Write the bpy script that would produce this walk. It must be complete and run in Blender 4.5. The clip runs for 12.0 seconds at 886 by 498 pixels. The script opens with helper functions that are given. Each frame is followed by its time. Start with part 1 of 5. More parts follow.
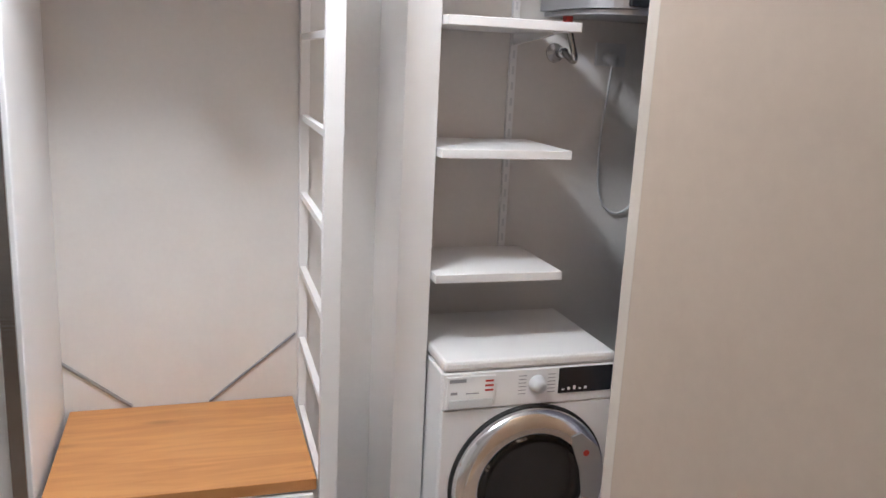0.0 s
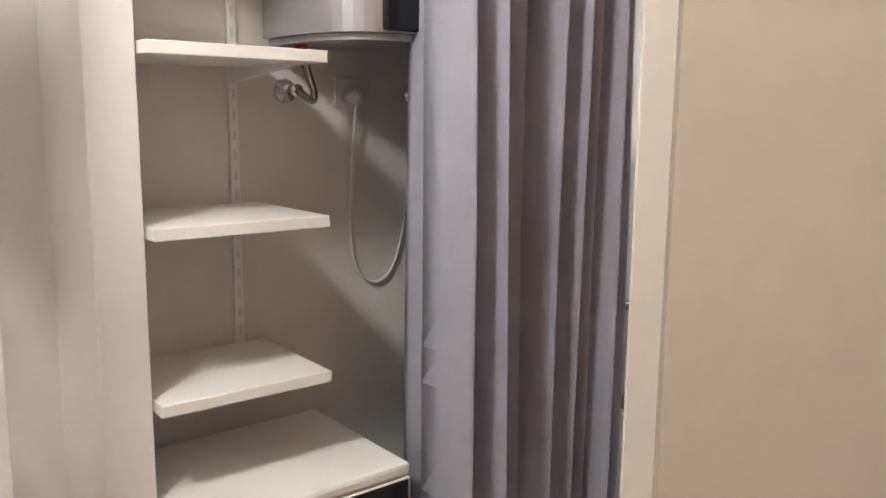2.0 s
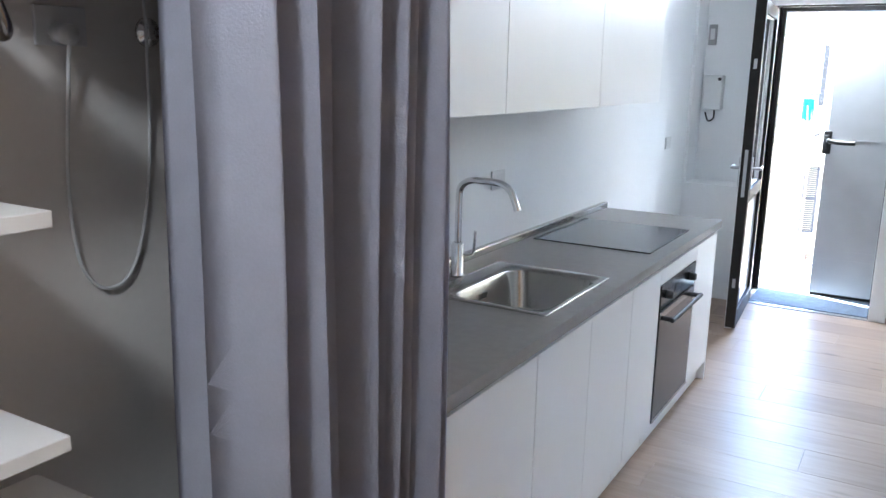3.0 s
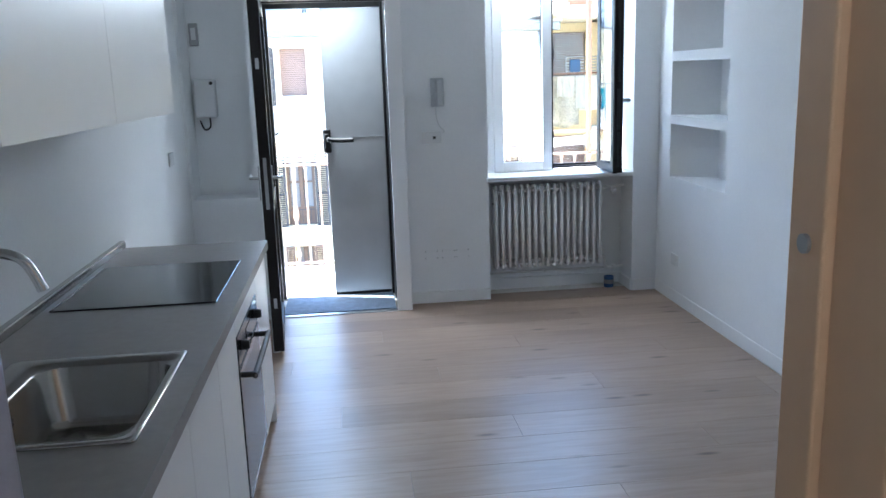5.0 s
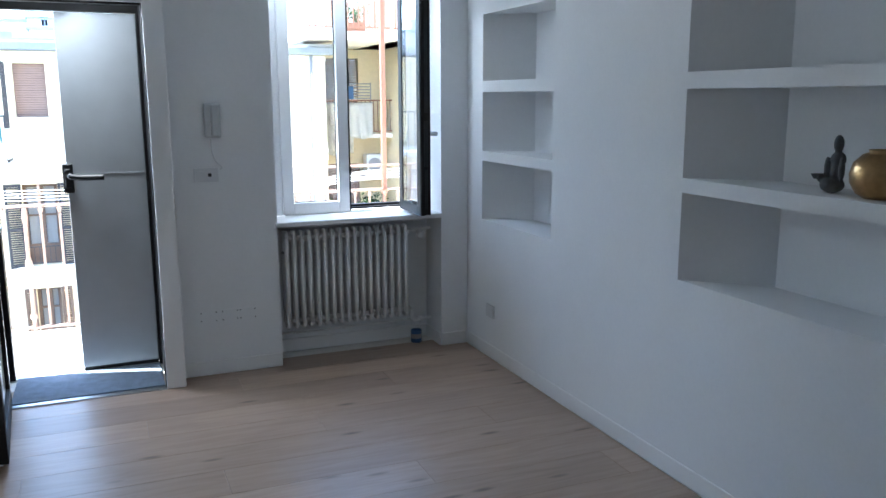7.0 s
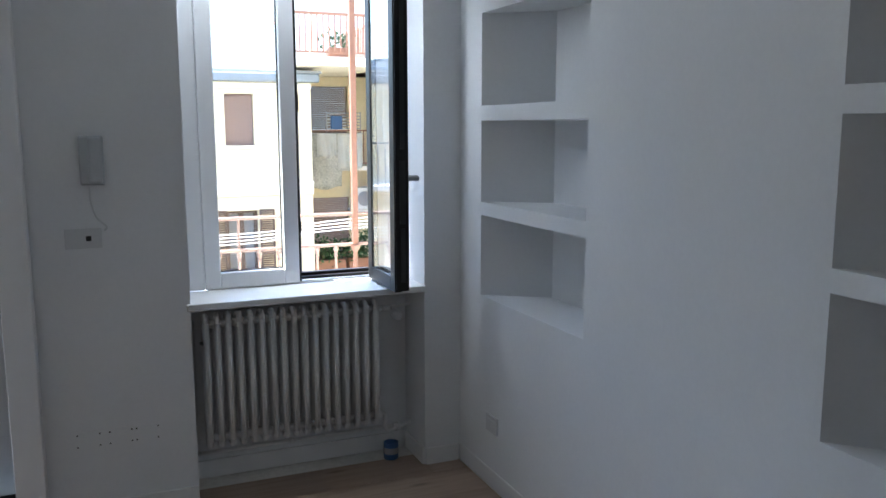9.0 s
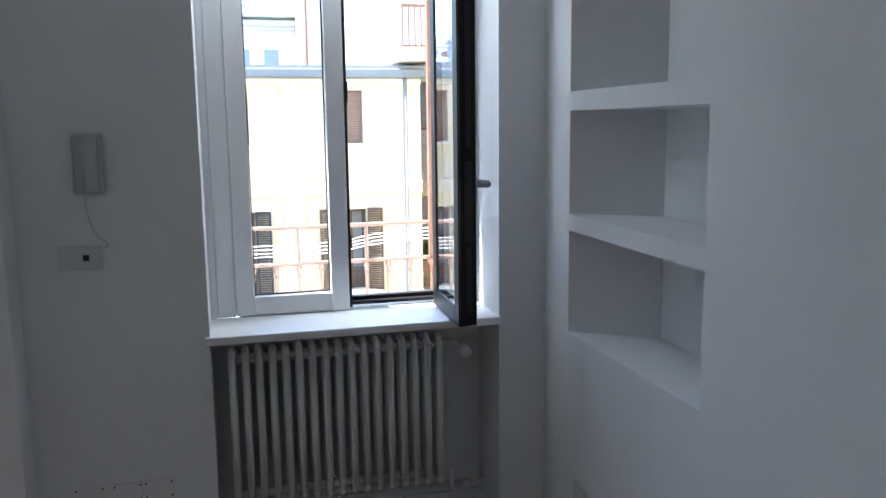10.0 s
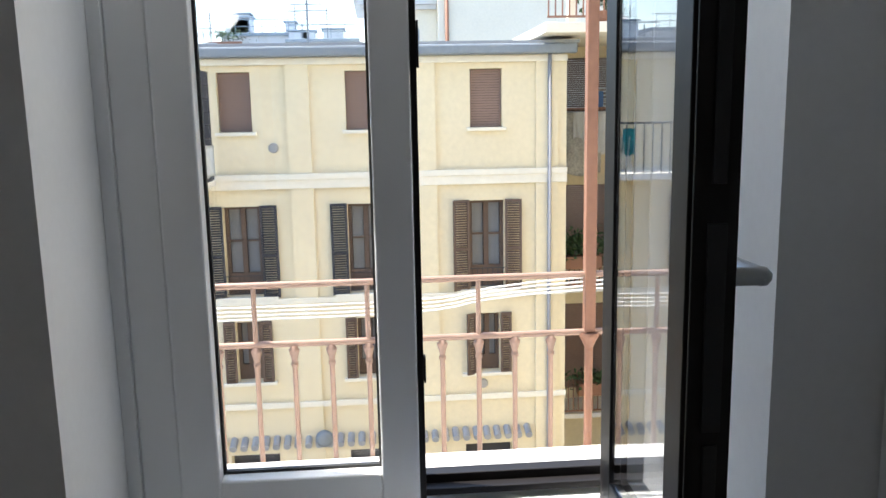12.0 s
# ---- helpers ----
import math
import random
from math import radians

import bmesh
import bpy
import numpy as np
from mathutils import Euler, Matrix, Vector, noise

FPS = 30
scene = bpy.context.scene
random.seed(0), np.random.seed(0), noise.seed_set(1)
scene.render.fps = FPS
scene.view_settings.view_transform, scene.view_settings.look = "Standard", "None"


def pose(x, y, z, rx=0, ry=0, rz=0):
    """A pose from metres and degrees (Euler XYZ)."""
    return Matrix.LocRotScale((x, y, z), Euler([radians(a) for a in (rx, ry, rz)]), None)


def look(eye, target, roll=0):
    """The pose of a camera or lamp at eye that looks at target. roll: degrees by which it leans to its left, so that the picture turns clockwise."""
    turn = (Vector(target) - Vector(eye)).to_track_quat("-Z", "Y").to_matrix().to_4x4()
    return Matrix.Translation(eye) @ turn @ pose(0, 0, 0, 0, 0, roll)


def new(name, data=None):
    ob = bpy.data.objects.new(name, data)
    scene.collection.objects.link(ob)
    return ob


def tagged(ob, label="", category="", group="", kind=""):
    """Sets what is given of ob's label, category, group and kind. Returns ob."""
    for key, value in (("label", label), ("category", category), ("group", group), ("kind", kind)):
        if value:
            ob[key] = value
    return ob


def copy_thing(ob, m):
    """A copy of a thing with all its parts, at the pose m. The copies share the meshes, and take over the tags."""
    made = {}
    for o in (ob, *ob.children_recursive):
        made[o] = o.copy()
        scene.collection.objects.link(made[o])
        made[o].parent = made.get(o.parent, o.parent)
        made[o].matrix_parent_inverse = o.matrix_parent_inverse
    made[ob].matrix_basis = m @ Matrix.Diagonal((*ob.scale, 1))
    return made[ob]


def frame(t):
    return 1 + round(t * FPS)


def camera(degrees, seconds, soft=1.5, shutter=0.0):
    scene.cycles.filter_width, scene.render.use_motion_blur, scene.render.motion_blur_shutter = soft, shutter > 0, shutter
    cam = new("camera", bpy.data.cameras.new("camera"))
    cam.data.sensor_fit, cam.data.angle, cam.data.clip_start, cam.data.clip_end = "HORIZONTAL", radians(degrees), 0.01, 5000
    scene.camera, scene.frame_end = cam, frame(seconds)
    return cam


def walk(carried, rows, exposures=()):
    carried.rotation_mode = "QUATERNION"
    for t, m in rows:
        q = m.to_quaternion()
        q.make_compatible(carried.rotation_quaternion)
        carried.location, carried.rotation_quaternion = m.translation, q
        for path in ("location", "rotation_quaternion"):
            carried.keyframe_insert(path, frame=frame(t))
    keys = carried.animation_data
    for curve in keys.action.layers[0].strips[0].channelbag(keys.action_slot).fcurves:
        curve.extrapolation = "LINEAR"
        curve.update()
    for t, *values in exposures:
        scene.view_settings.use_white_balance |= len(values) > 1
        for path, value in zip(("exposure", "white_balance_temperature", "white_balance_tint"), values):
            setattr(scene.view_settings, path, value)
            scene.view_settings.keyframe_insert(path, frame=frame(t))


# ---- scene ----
cam = camera(57.1, 12.0)
PATH = [
    (0, (1.274, -0.917, 1.665), (-0.586, -0.334, 1.22), 2.8),
    (0.5, (1.198, -0.939, 1.708), (-0.673, -0.337, 1.334), -0.2),
    (1, (1.09, -0.955, 1.715), (-0.731, -0.157, 1.492), -0.2),
    (1.5, (0.94, -0.919, 1.692), (-0.747, 0.123, 1.429), 0.5),
    (2, (0.689, -0.797, 1.658), (-0.851, 0.437, 1.333), 0.6),
    (2.3, (0.527, -0.743, 1.676), (-0.861, 0.653, 1.327), 2.1),
    (2.5, (0.473, -0.703, 1.672), (-0.781, 0.805, 1.319), 2.3),
    (2.7, (0.373, -0.664, 1.65), (-0.769, 0.931, 1.257), 2.0),
    (4.3, (-0.102, -0.178, 1.644), (-0.384, 1.757, 1.225), -2.4),
    (4.5, (-0.125, -0.107, 1.646), (-0.236, 1.845, 1.223), -1.9),
    (5, (-0.253, 0.035, 1.632), (-0.042, 1.979, 1.215), -1.9),
    (5.5, (-0.404, 0.173, 1.628), (0.157, 2.044, 1.2), -0.4),
    (6, (-0.394, 0.336, 1.61), (0.323, 2.153, 1.182), -0.1),
    (6.5, (-0.296, 0.581, 1.636), (0.436, 2.397, 1.226), -0.0),
    (7, (-0.232, 0.907, 1.642), (0.524, 2.722, 1.276), -0.2),
    (8.8, (0.303, 2.107, 1.643), (1.078, 3.928, 1.35), 0.0),
    (9, (0.386, 2.235, 1.644), (1.155, 4.057, 1.349), -0.1),
    (9.5, (0.637, 2.547, 1.647), (1.25, 4.429, 1.36), -0.8),
    (10, (0.82, 2.877, 1.631), (1.313, 4.792, 1.329), -0.7),
    (10.5, (0.988, 3.289, 1.642), (1.375, 5.227, 1.335), -0.8),
    (11, (1.144, 3.724, 1.661), (1.401, 5.681, 1.339), -1.1),
    (11.5, (1.174, 4.164, 1.626), (1.343, 6.129, 1.293), -1.0),
    (12, (1.193, 4.623, 1.651), (1.344, 6.588, 1.309), -1.1),
]
# seconds, stops, white balance
EXPOSURES = [(0.0, 5.3, 5800, 10), (1.5, 5.25, 6900, 13), (2.1, 5.25, 6600, 10), (2.7, 5.1, 5700, 8), (4.3, 4.15, 5600, 7), (6.0, 3.75, 5300, 4), (7.2, 3.35, 5600, 6), (9.0, 2.95, 5900, 8), (10.5, 2.5, 6000, 8), (12.0, 1.8, 6500, 9)]
walk(cam, [(t, look(eye, target, roll)) for t, eye, target, roll in PATH], EXPOSURES)

# ---- light ----
world = bpy.data.worlds.new("sky")
scene.world = world
world.use_nodes = True
wn = world.node_tree.nodes
sky = wn.new("ShaderNodeTexSky")
sky.sky_type = 'NISHITA'
sky.sun_disc = False
sky.sun_elevation = radians(64)
sky.sun_rotation = radians(287)
wn["Background"].inputs[1].default_value = 0.15
world.node_tree.links.new(sky.outputs[0], wn["Background"].inputs[0])

sun = new("sun", bpy.data.lights.new("sun", 'SUN'))
sun.data.energy, sun.data.angle, sun.data.color = 3.2, radians(0.5), (1, 0.95, 0.87)
sun.matrix_world = look((0, 0, 20), (0.419, -0.128, 20 - 0.899))


def area(name, eye, target, w, h, power, colour):
    ob = new(name, bpy.data.lights.new(name, 'AREA'))
    ob.data.shape, ob.data.size, ob.data.size_y = 'RECTANGLE', w, h
    ob.data.energy, ob.data.color = power, colour
    ob.matrix_world = look(eye, target)
    return ob


# sky light through the upper part of the window and of the balcony door
area("window_skylight", (1.2, 5.97, 2.39), (1.15, 3.2, 0.3), 0.85, 0.12, 0.95, (0.93, 0.97, 1))
area("door_skylight", (-0.55, 5.95, 2.27), (0.3, 3.4, 0.2), 0.42, 0.2, 2.2, (0.93, 0.97, 1))
# warm ceiling spot in front of the wardrobe and the laundry niche
spot = new("ceiling_spot_light", bpy.data.lights.new("ceiling_spot_light", 'POINT'))
spot.data.energy, spot.data.shadow_soft_size, spot.data.color = 2.0, 0.12, (1, 0.97, 0.93)
spot.location = (-0.28, -1.0, 2.6)


# ---- materials ----
def mat(name, colour, rough=0.6, metal=0.0, vary=0.06, grain=30.0, bump=0.05, stretch=(1, 1, 1), spec=0.5, wear=0.0, island=False):
    m = bpy.data.materials.new(name)
    m.use_nodes = True
    nt = m.node_tree
    n, l = nt.nodes, nt.links
    b = n["Principled BSDF"]
    b.inputs["Metallic"].default_value = metal
    b.inputs["Specular IOR Level"].default_value = spec
    tc = n.new("ShaderNodeTexCoord")
    mp = n.new("ShaderNodeMapping")
    mp.inputs["Scale"].default_value = stretch
    l.new(tc.outputs["Object"], mp.inputs[0])
    fine, big = n.new("ShaderNodeTexNoise"), n.new("ShaderNodeTexNoise")
    fine.inputs["Scale"].default_value, big.inputs["Scale"].default_value = grain, grain / 14
    fine.inputs["Detail"].default_value, big.inputs["Detail"].default_value = 6, 3
    l.new(mp.outputs[0], fine.inputs[0])
    l.new(mp.outputs[0], big.inputs[0])
    add = n.new("ShaderNodeMath")
    add.operation = 'ADD'
    l.new(fine.outputs[0], add.inputs[0])
    l.new(big.outputs[0], add.inputs[1])
    ramp = n.new("ShaderNodeMapRange")
    ramp.inputs[1].default_value, ramp.inputs[2].default_value = 0.6, 1.4
    ramp.inputs[3].default_value, ramp.inputs[4].default_value = 1 - vary, 1 + vary
    l.new(add.outputs[0], ramp.inputs[0])
    mix = n.new("ShaderNodeVectorMath")
    mix.operation = 'SCALE'
    mix.inputs[0].default_value = colour
    l.new(ramp.outputs[0], mix.inputs["Scale"])
    out = mix.outputs[0]
    if wear or island:
        src = n.new("ShaderNodeNewGeometry").outputs["Random Per Island"] if island else n.new("ShaderNodeObjectInfo").outputs["Random"]
        r2 = n.new("ShaderNodeMapRange")
        r2.inputs[3].default_value, r2.inputs[4].default_value = 1 - (wear or 0.1), 1 + (wear or 0.1)
        l.new(src, r2.inputs[0])
        m2 = n.new("ShaderNodeVectorMath")
        m2.operation = 'SCALE'
        l.new(out, m2.inputs[0])
        l.new(r2.outputs[0], m2.inputs["Scale"])
        out = m2.outputs[0]
    l.new(out, b.inputs["Base Color"])
    rr = n.new("ShaderNodeMapRange")
    rr.inputs[3].default_value, rr.inputs[4].default_value = rough * 0.85, min(1, rough * 1.15)
    l.new(big.outputs[0], rr.inputs[0])
    l.new(rr.outputs[0], b.inputs["Roughness"])
    if bump:
        bp = n.new("ShaderNodeBump")
        bp.inputs["Strength"].default_value, bp.inputs["Distance"].default_value = bump, 0.004
        l.new(fine.outputs[0], bp.inputs["Height"])
        l.new(bp.outputs[0], b.inputs["Normal"])
    return m


def oak(name, light, dark, scale=1.0, rough=0.45, along=0.0):
    """Wood with grain along x, knots, and a tone of its own for each plank."""
    m = bpy.data.materials.new(name)
    m.use_nodes = True
    n, l = m.node_tree.nodes, m.node_tree.links
    b = n["Principled BSDF"]
    geo, info = n.new("ShaderNodeTexCoord"), n.new("ShaderNodeObjectInfo")
    off = n.new("ShaderNodeVectorMath")
    off.operation = 'MULTIPLY_ADD'
    comb = n.new("ShaderNodeCombineXYZ")
    for i in range(3):
        l.new(info.outputs["Random"], comb.inputs[i])
    off.inputs[1].default_value = (37, 53, 11)
    l.new(comb.outputs[0], off.inputs[0])
    turn = n.new("ShaderNodeVectorRotate")
    turn.rotation_type = 'Z_AXIS'
    turn.inputs["Angle"].default_value = radians(along)
    l.new(geo.outputs["Object"], turn.inputs[0])
    l.new(turn.outputs[0], off.inputs[2])
    mp = n.new("ShaderNodeMapping")
    mp.inputs["Scale"].default_value = (1.3 * scale, 13 * scale, 6 * scale)
    l.new(off.outputs[0], mp.inputs[0])
    g1 = n.new("ShaderNodeTexNoise")
    g1.inputs["Scale"].default_value, g1.inputs["Detail"].default_value, g1.inputs["Distortion"].default_value = 2.2, 8, 0.8
    l.new(mp.outputs[0], g1.inputs[0])
    mp2 = n.new("ShaderNodeMapping")
    mp2.inputs["Scale"].default_value = (1.4 * scale, 5 * scale, 2)
    l.new(off.outputs[0], mp2.inputs[0])
    knot = n.new("ShaderNodeTexVoronoi")
    knot.inputs["Scale"].default_value = 1.5
    l.new(mp2.outputs[0], knot.inputs[0])
    kr = n.new("ShaderNodeMapRange")
    kr.inputs[1].default_value, kr.inputs[2].default_value, kr.inputs[3].default_value, kr.inputs[4].default_value = 0.04, 0.16, 0.42, 1.0
    l.new(knot.outputs["Distance"], kr.inputs[0])
    ramp = n.new("ShaderNodeValToRGB")
    ramp.color_ramp.elements[0].position, ramp.color_ramp.elements[0].color = 0.3, (*dark, 1)
    ramp.color_ramp.elements[1].position, ramp.color_ramp.elements[1].color = 0.62, (*light, 1)
    l.new(g1.outputs[0], ramp.inputs[0])
    tone = n.new("ShaderNodeMapRange")
    tone.inputs[3].default_value, tone.inputs[4].default_value = 0.86, 1.12
    l.new(info.outputs["Random"], tone.inputs[0])
    k = n.new("ShaderNodeMath")
    k.operation = 'MULTIPLY'
    l.new(tone.outputs[0], k.inputs[0])
    l.new(kr.outputs[0], k.inputs[1])
    sc = n.new("ShaderNodeVectorMath")
    sc.operation = 'SCALE'
    l.new(ramp.outputs[0], sc.inputs[0])
    l.new(k.outputs[0], sc.inputs["Scale"])
    l.new(sc.outputs[0], b.inputs["Base Color"])
    rr = n.new("ShaderNodeMapRange")
    rr.inputs[3].default_value, rr.inputs[4].default_value = rough - 0.1, rough + 0.12
    l.new(g1.outputs[0], rr.inputs[0])
    l.new(rr.outputs[0], b.inputs["Roughness"])
    bp = n.new("ShaderNodeBump")
    bp.inputs["Strength"].default_value, bp.inputs["Distance"].default_value = 0.12, 0.002
    l.new(g1.outputs[0], bp.inputs["Height"])
    l.new(bp.outputs[0], b.inputs["Normal"])
    return m


def glass(name, tint=(1, 1, 1), rough=0.0):
    m = bpy.data.materials.new(name)
    m.use_nodes = True
    b = m.node_tree.nodes["Principled BSDF"]
    b.inputs["Base Color"].default_value = (*tint, 1)
    b.inputs["Transmission Weight"].default_value = 1.0
    b.inputs["Roughness"].default_value = rough
    b.inputs["IOR"].default_value = 1.45
    return m


WALL = mat("white wall paint", (0.80, 0.81, 0.82), 0.75, vary=0.025, grain=60, bump=0.06)
HALL = mat("warm white wall paint", (0.72, 0.695, 0.67), 0.75, vary=0.025, grain=60, bump=0.06)
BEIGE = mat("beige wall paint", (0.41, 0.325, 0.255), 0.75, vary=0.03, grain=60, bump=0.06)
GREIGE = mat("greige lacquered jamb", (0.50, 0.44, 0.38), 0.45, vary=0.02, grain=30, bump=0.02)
# tan made stronger to carry the warm light from the bedroom side
TANLIT = mat("tan frame with warm light", (0.68, 0.46, 0.29), 0.5, vary=0.03, grain=30, bump=0.03)
CEIL = mat("ceiling paint", (0.82, 0.82, 0.81), 0.85, vary=0.02, grain=40)
TRIM = mat("white trim lacquer", (0.82, 0.82, 0.82), 0.4, vary=0.015, grain=20, bump=0.01)
LACQ = mat("white matt lacquer", (0.84, 0.84, 0.84), 0.38, vary=0.012, grain=12, bump=0.0)
GLOSS = mat("white melamine", (0.83, 0.82, 0.81), 0.32, vary=0.015, grain=18, bump=0.0)
PVC = mat("white window profile", (0.83, 0.84, 0.85), 0.32, vary=0.012, grain=15, bump=0.0)
DARK = mat("dark brown window profile", (0.012, 0.010, 0.0095), 0.5, vary=0.2, grain=40, spec=0.25)
SEAL = mat("black rubber", (0.012, 0.012, 0.012), 0.6, vary=0.1)
CHROME = mat("chrome", (0.75, 0.75, 0.76), 0.16, 1.0, vary=0.03)
NICKEL = mat("satin nickel", (0.42, 0.43, 0.44), 0.35, 1.0, vary=0.05)
STEEL = mat("brushed steel", (0.36, 0.345, 0.33), 0.19, 1.0, vary=0.08, grain=18, stretch=(12, 1, 12))
DOORST = mat("painted metal door", (0.60, 0.61, 0.62), 0.3, 0.25, vary=0.06, grain=9)
COUNTER = mat("grey laminate worktop", (0.25, 0.235, 0.225), 0.42, vary=0.12, grain=30)
HOB = mat("black ceramic glass", (0.012, 0.013, 0.015), 0.07, vary=0.05, bump=0.0, spec=0.35)
OVEN = mat("black oven glass", (0.02, 0.02, 0.022), 0.1, vary=0.05, bump=0.0)
BLACK = mat("black plastic", (0.012, 0.012, 0.013), 0.55, vary=0.1)
GREYM = mat("silver grey plastic", (0.36, 0.36, 0.37), 0.35, 0.6, vary=0.04, grain=8)
FLOORM = oak("pale oak plank", (0.36, 0.265, 0.20), (0.285, 0.20, 0.145), 1.1, 0.36)
BENCHM = oak("honey oak", (0.52, 0.25, 0.085), (0.40, 0.17, 0.052), 1.0, 0.4, 90.0)
HANGM = oak("hanger beech", (0.55, 0.30, 0.13), (0.42, 0.20, 0.08), 3.0, 0.4)
CURT = mat("grey curtain cloth", (0.56, 0.57, 0.67), 0.9, vary=0.06, grain=220, bump=0.2)
RADM = mat("radiator enamel", (0.82, 0.82, 0.81), 0.4, vary=0.02, grain=20, bump=0.0)
PLAST = mat("white plastic", (0.66, 0.67, 0.68), 0.4, vary=0.02)
# white plastic greyed to hold the shade on the intercom
SHADEI = mat("shaded white plastic", (0.50, 0.52, 0.54), 0.45, vary=0.03)
MATM = mat("grey door mat", (0.13, 0.16, 0.20), 0.95, vary=0.35, grain=260, bump=0.6)
STONE = mat("light balcony stone", (0.78, 0.76, 0.72), 0.8, vary=0.15, grain=40, bump=0.1)
GOLD = mat("hammered brass", (0.40, 0.26, 0.12), 0.32, 1.0, vary=0.25, grain=45, bump=0.35)
STATUE = mat("dark grey stone", (0.10, 0.105, 0.11), 0.7, vary=0.2, grain=60, bump=0.2)
RAILM = mat("old rose painted iron", (0.34, 0.22, 0.165), 0.55, 0.1, vary=0.15, grain=40, bump=0.1)
RUST = mat("brown painted iron", (0.27, 0.13, 0.08), 0.55, 0.1, vary=0.15, grain=40, bump=0.1)
CREAM = mat("cream render", (0.76, 0.66, 0.46), 0.9, vary=0.07, grain=9, bump=0.15)
CREAM2 = mat("pale pilaster render", (0.79, 0.74, 0.62), 0.9, vary=0.06, grain=9, bump=0.15)
SHUT = mat("brown shutter paint", (0.11, 0.07, 0.05), 0.65, vary=0.15, grain=30)
SHUTG = mat("charcoal shutter paint", (0.035, 0.035, 0.042), 0.65, vary=0.15, grain=30)
ROLL = mat("brown roller shutter", (0.24, 0.155, 0.12), 0.6, vary=0.1, grain=12)
GUTTER = mat("zinc gutter", (0.22, 0.25, 0.28), 0.6, 0.2, vary=0.12, grain=12)
ROOFM = mat("grey roof covering", (0.30, 0.31, 0.33), 0.8, vary=0.15, grain=6)
CLOTHW = mat("white laundry", (0.75, 0.74, 0.70), 0.9, vary=0.08, grain=60, bump=0.3)
CLOTHP = mat("patterned sheet", (0.55, 0.53, 0.47), 0.9, vary=0.45, grain=22, bump=0.2)
BLUE = mat("blue plastic", (0.03, 0.09, 0.22), 0.5, vary=0.1)
TEAL = mat("teal cloth", (0.03, 0.30, 0.33), 0.9, vary=0.1)
LEAF = mat("foliage", (0.045, 0.09, 0.03), 0.6, vary=0.4, grain=40, island=True, wear=0.4)
ROPE = mat("white cord", (0.75, 0.74, 0.70), 0.8, vary=0.05)
DRUM = mat("dark steel drum", (0.12, 0.12, 0.13), 0.32, 0.7, vary=0.2, grain=60)
REDP = mat("red plastic", (0.45, 0.03, 0.02), 0.45, vary=0.05)
GREYP = mat("grey print", (0.28, 0.28, 0.30), 0.6, vary=0.05)
# distance haze mixed into the base colours of far walls and trim
HAZE = mat("far render paled by haze", (0.62, 0.64, 0.66), 0.9, vary=0.1, grain=3)
HAZEB = mat("far trim blued by haze", (0.30, 0.36, 0.42), 0.7, vary=0.12, grain=3)
COURT = mat("courtyard paving", (0.22, 0.21, 0.20), 0.9, vary=0.2, grain=3)
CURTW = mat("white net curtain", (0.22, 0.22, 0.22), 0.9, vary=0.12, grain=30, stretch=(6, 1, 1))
CLEAR = glass("clear pane")
DOORGL = glass("drum door glass", (0.55, 0.58, 0.62))


# ---- building tools ----
def finish(name, bm, material, parent=None, label="", smooth=False):
    bmesh.ops.recalc_face_normals(bm, faces=bm.faces)
    me = bpy.data.meshes.new(name)
    bm.to_mesh(me)
    bm.free()
    if smooth:
        me.polygons.foreach_set("use_smooth", [True] * len(me.polygons))
    me.materials.append(material)
    ob = new(name, me)
    if parent:
        ob.parent = parent
    if label:
        ob["label"] = label
    return ob


def part(name, bm, material, parent, label="", smooth=False):
    return finish(name, bm, material, parent, label, smooth)


def thing(name, label, category, at=(0, 0, 0), group=""):
    ob = new(name)
    ob.empty_display_size = 0.1
    ob.location = at
    return tagged(ob, label, category, group)


def struct(ob, label="", category=""):
    return tagged(ob, label, category, kind="structure")


def box(x0, x1, y0, y1, z0, z1, bevel=0.0, bm=None):
    own = bmesh.new()
    bmesh.ops.create_cube(own, size=1)
    for v in own.verts:
        v.co = ((x0 + x1) / 2 + v.co.x * (x1 - x0), (y0 + y1) / 2 + v.co.y * (y1 - y0), (z0 + z1) / 2 + v.co.z * (z1 - z0))
    if bevel:
        bmesh.ops.bevel(own, geom=own.edges[:], offset=bevel, segments=2, affect='EDGES', profile=0.5)
    return merge(bm, own)


def merge(bm, own):
    if bm is None:
        return own
    me = bpy.data.meshes.new("join")
    own.to_mesh(me)
    own.free()
    bm.from_mesh(me)
    bpy.data.meshes.remove(me)
    return bm


def boxes(rows, bevel=0.0):
    bm = bmesh.new()
    for r in rows:
        box(*r, bevel, bm)
    return bm


def rod(a, b, r, r2=None, seg=12, bm=None):
    own = bmesh.new()
    a, b = Vector(a), Vector(b)
    d = b - a
    bmesh.ops.create_cone(own, cap_ends=True, segments=seg, radius1=r, radius2=r if r2 is None else r2, depth=d.length)
    own.transform(Matrix.Translation((a + b) / 2) @ d.to_track_quat('Z', 'Y').to_matrix().to_4x4())
    return merge(bm, own)


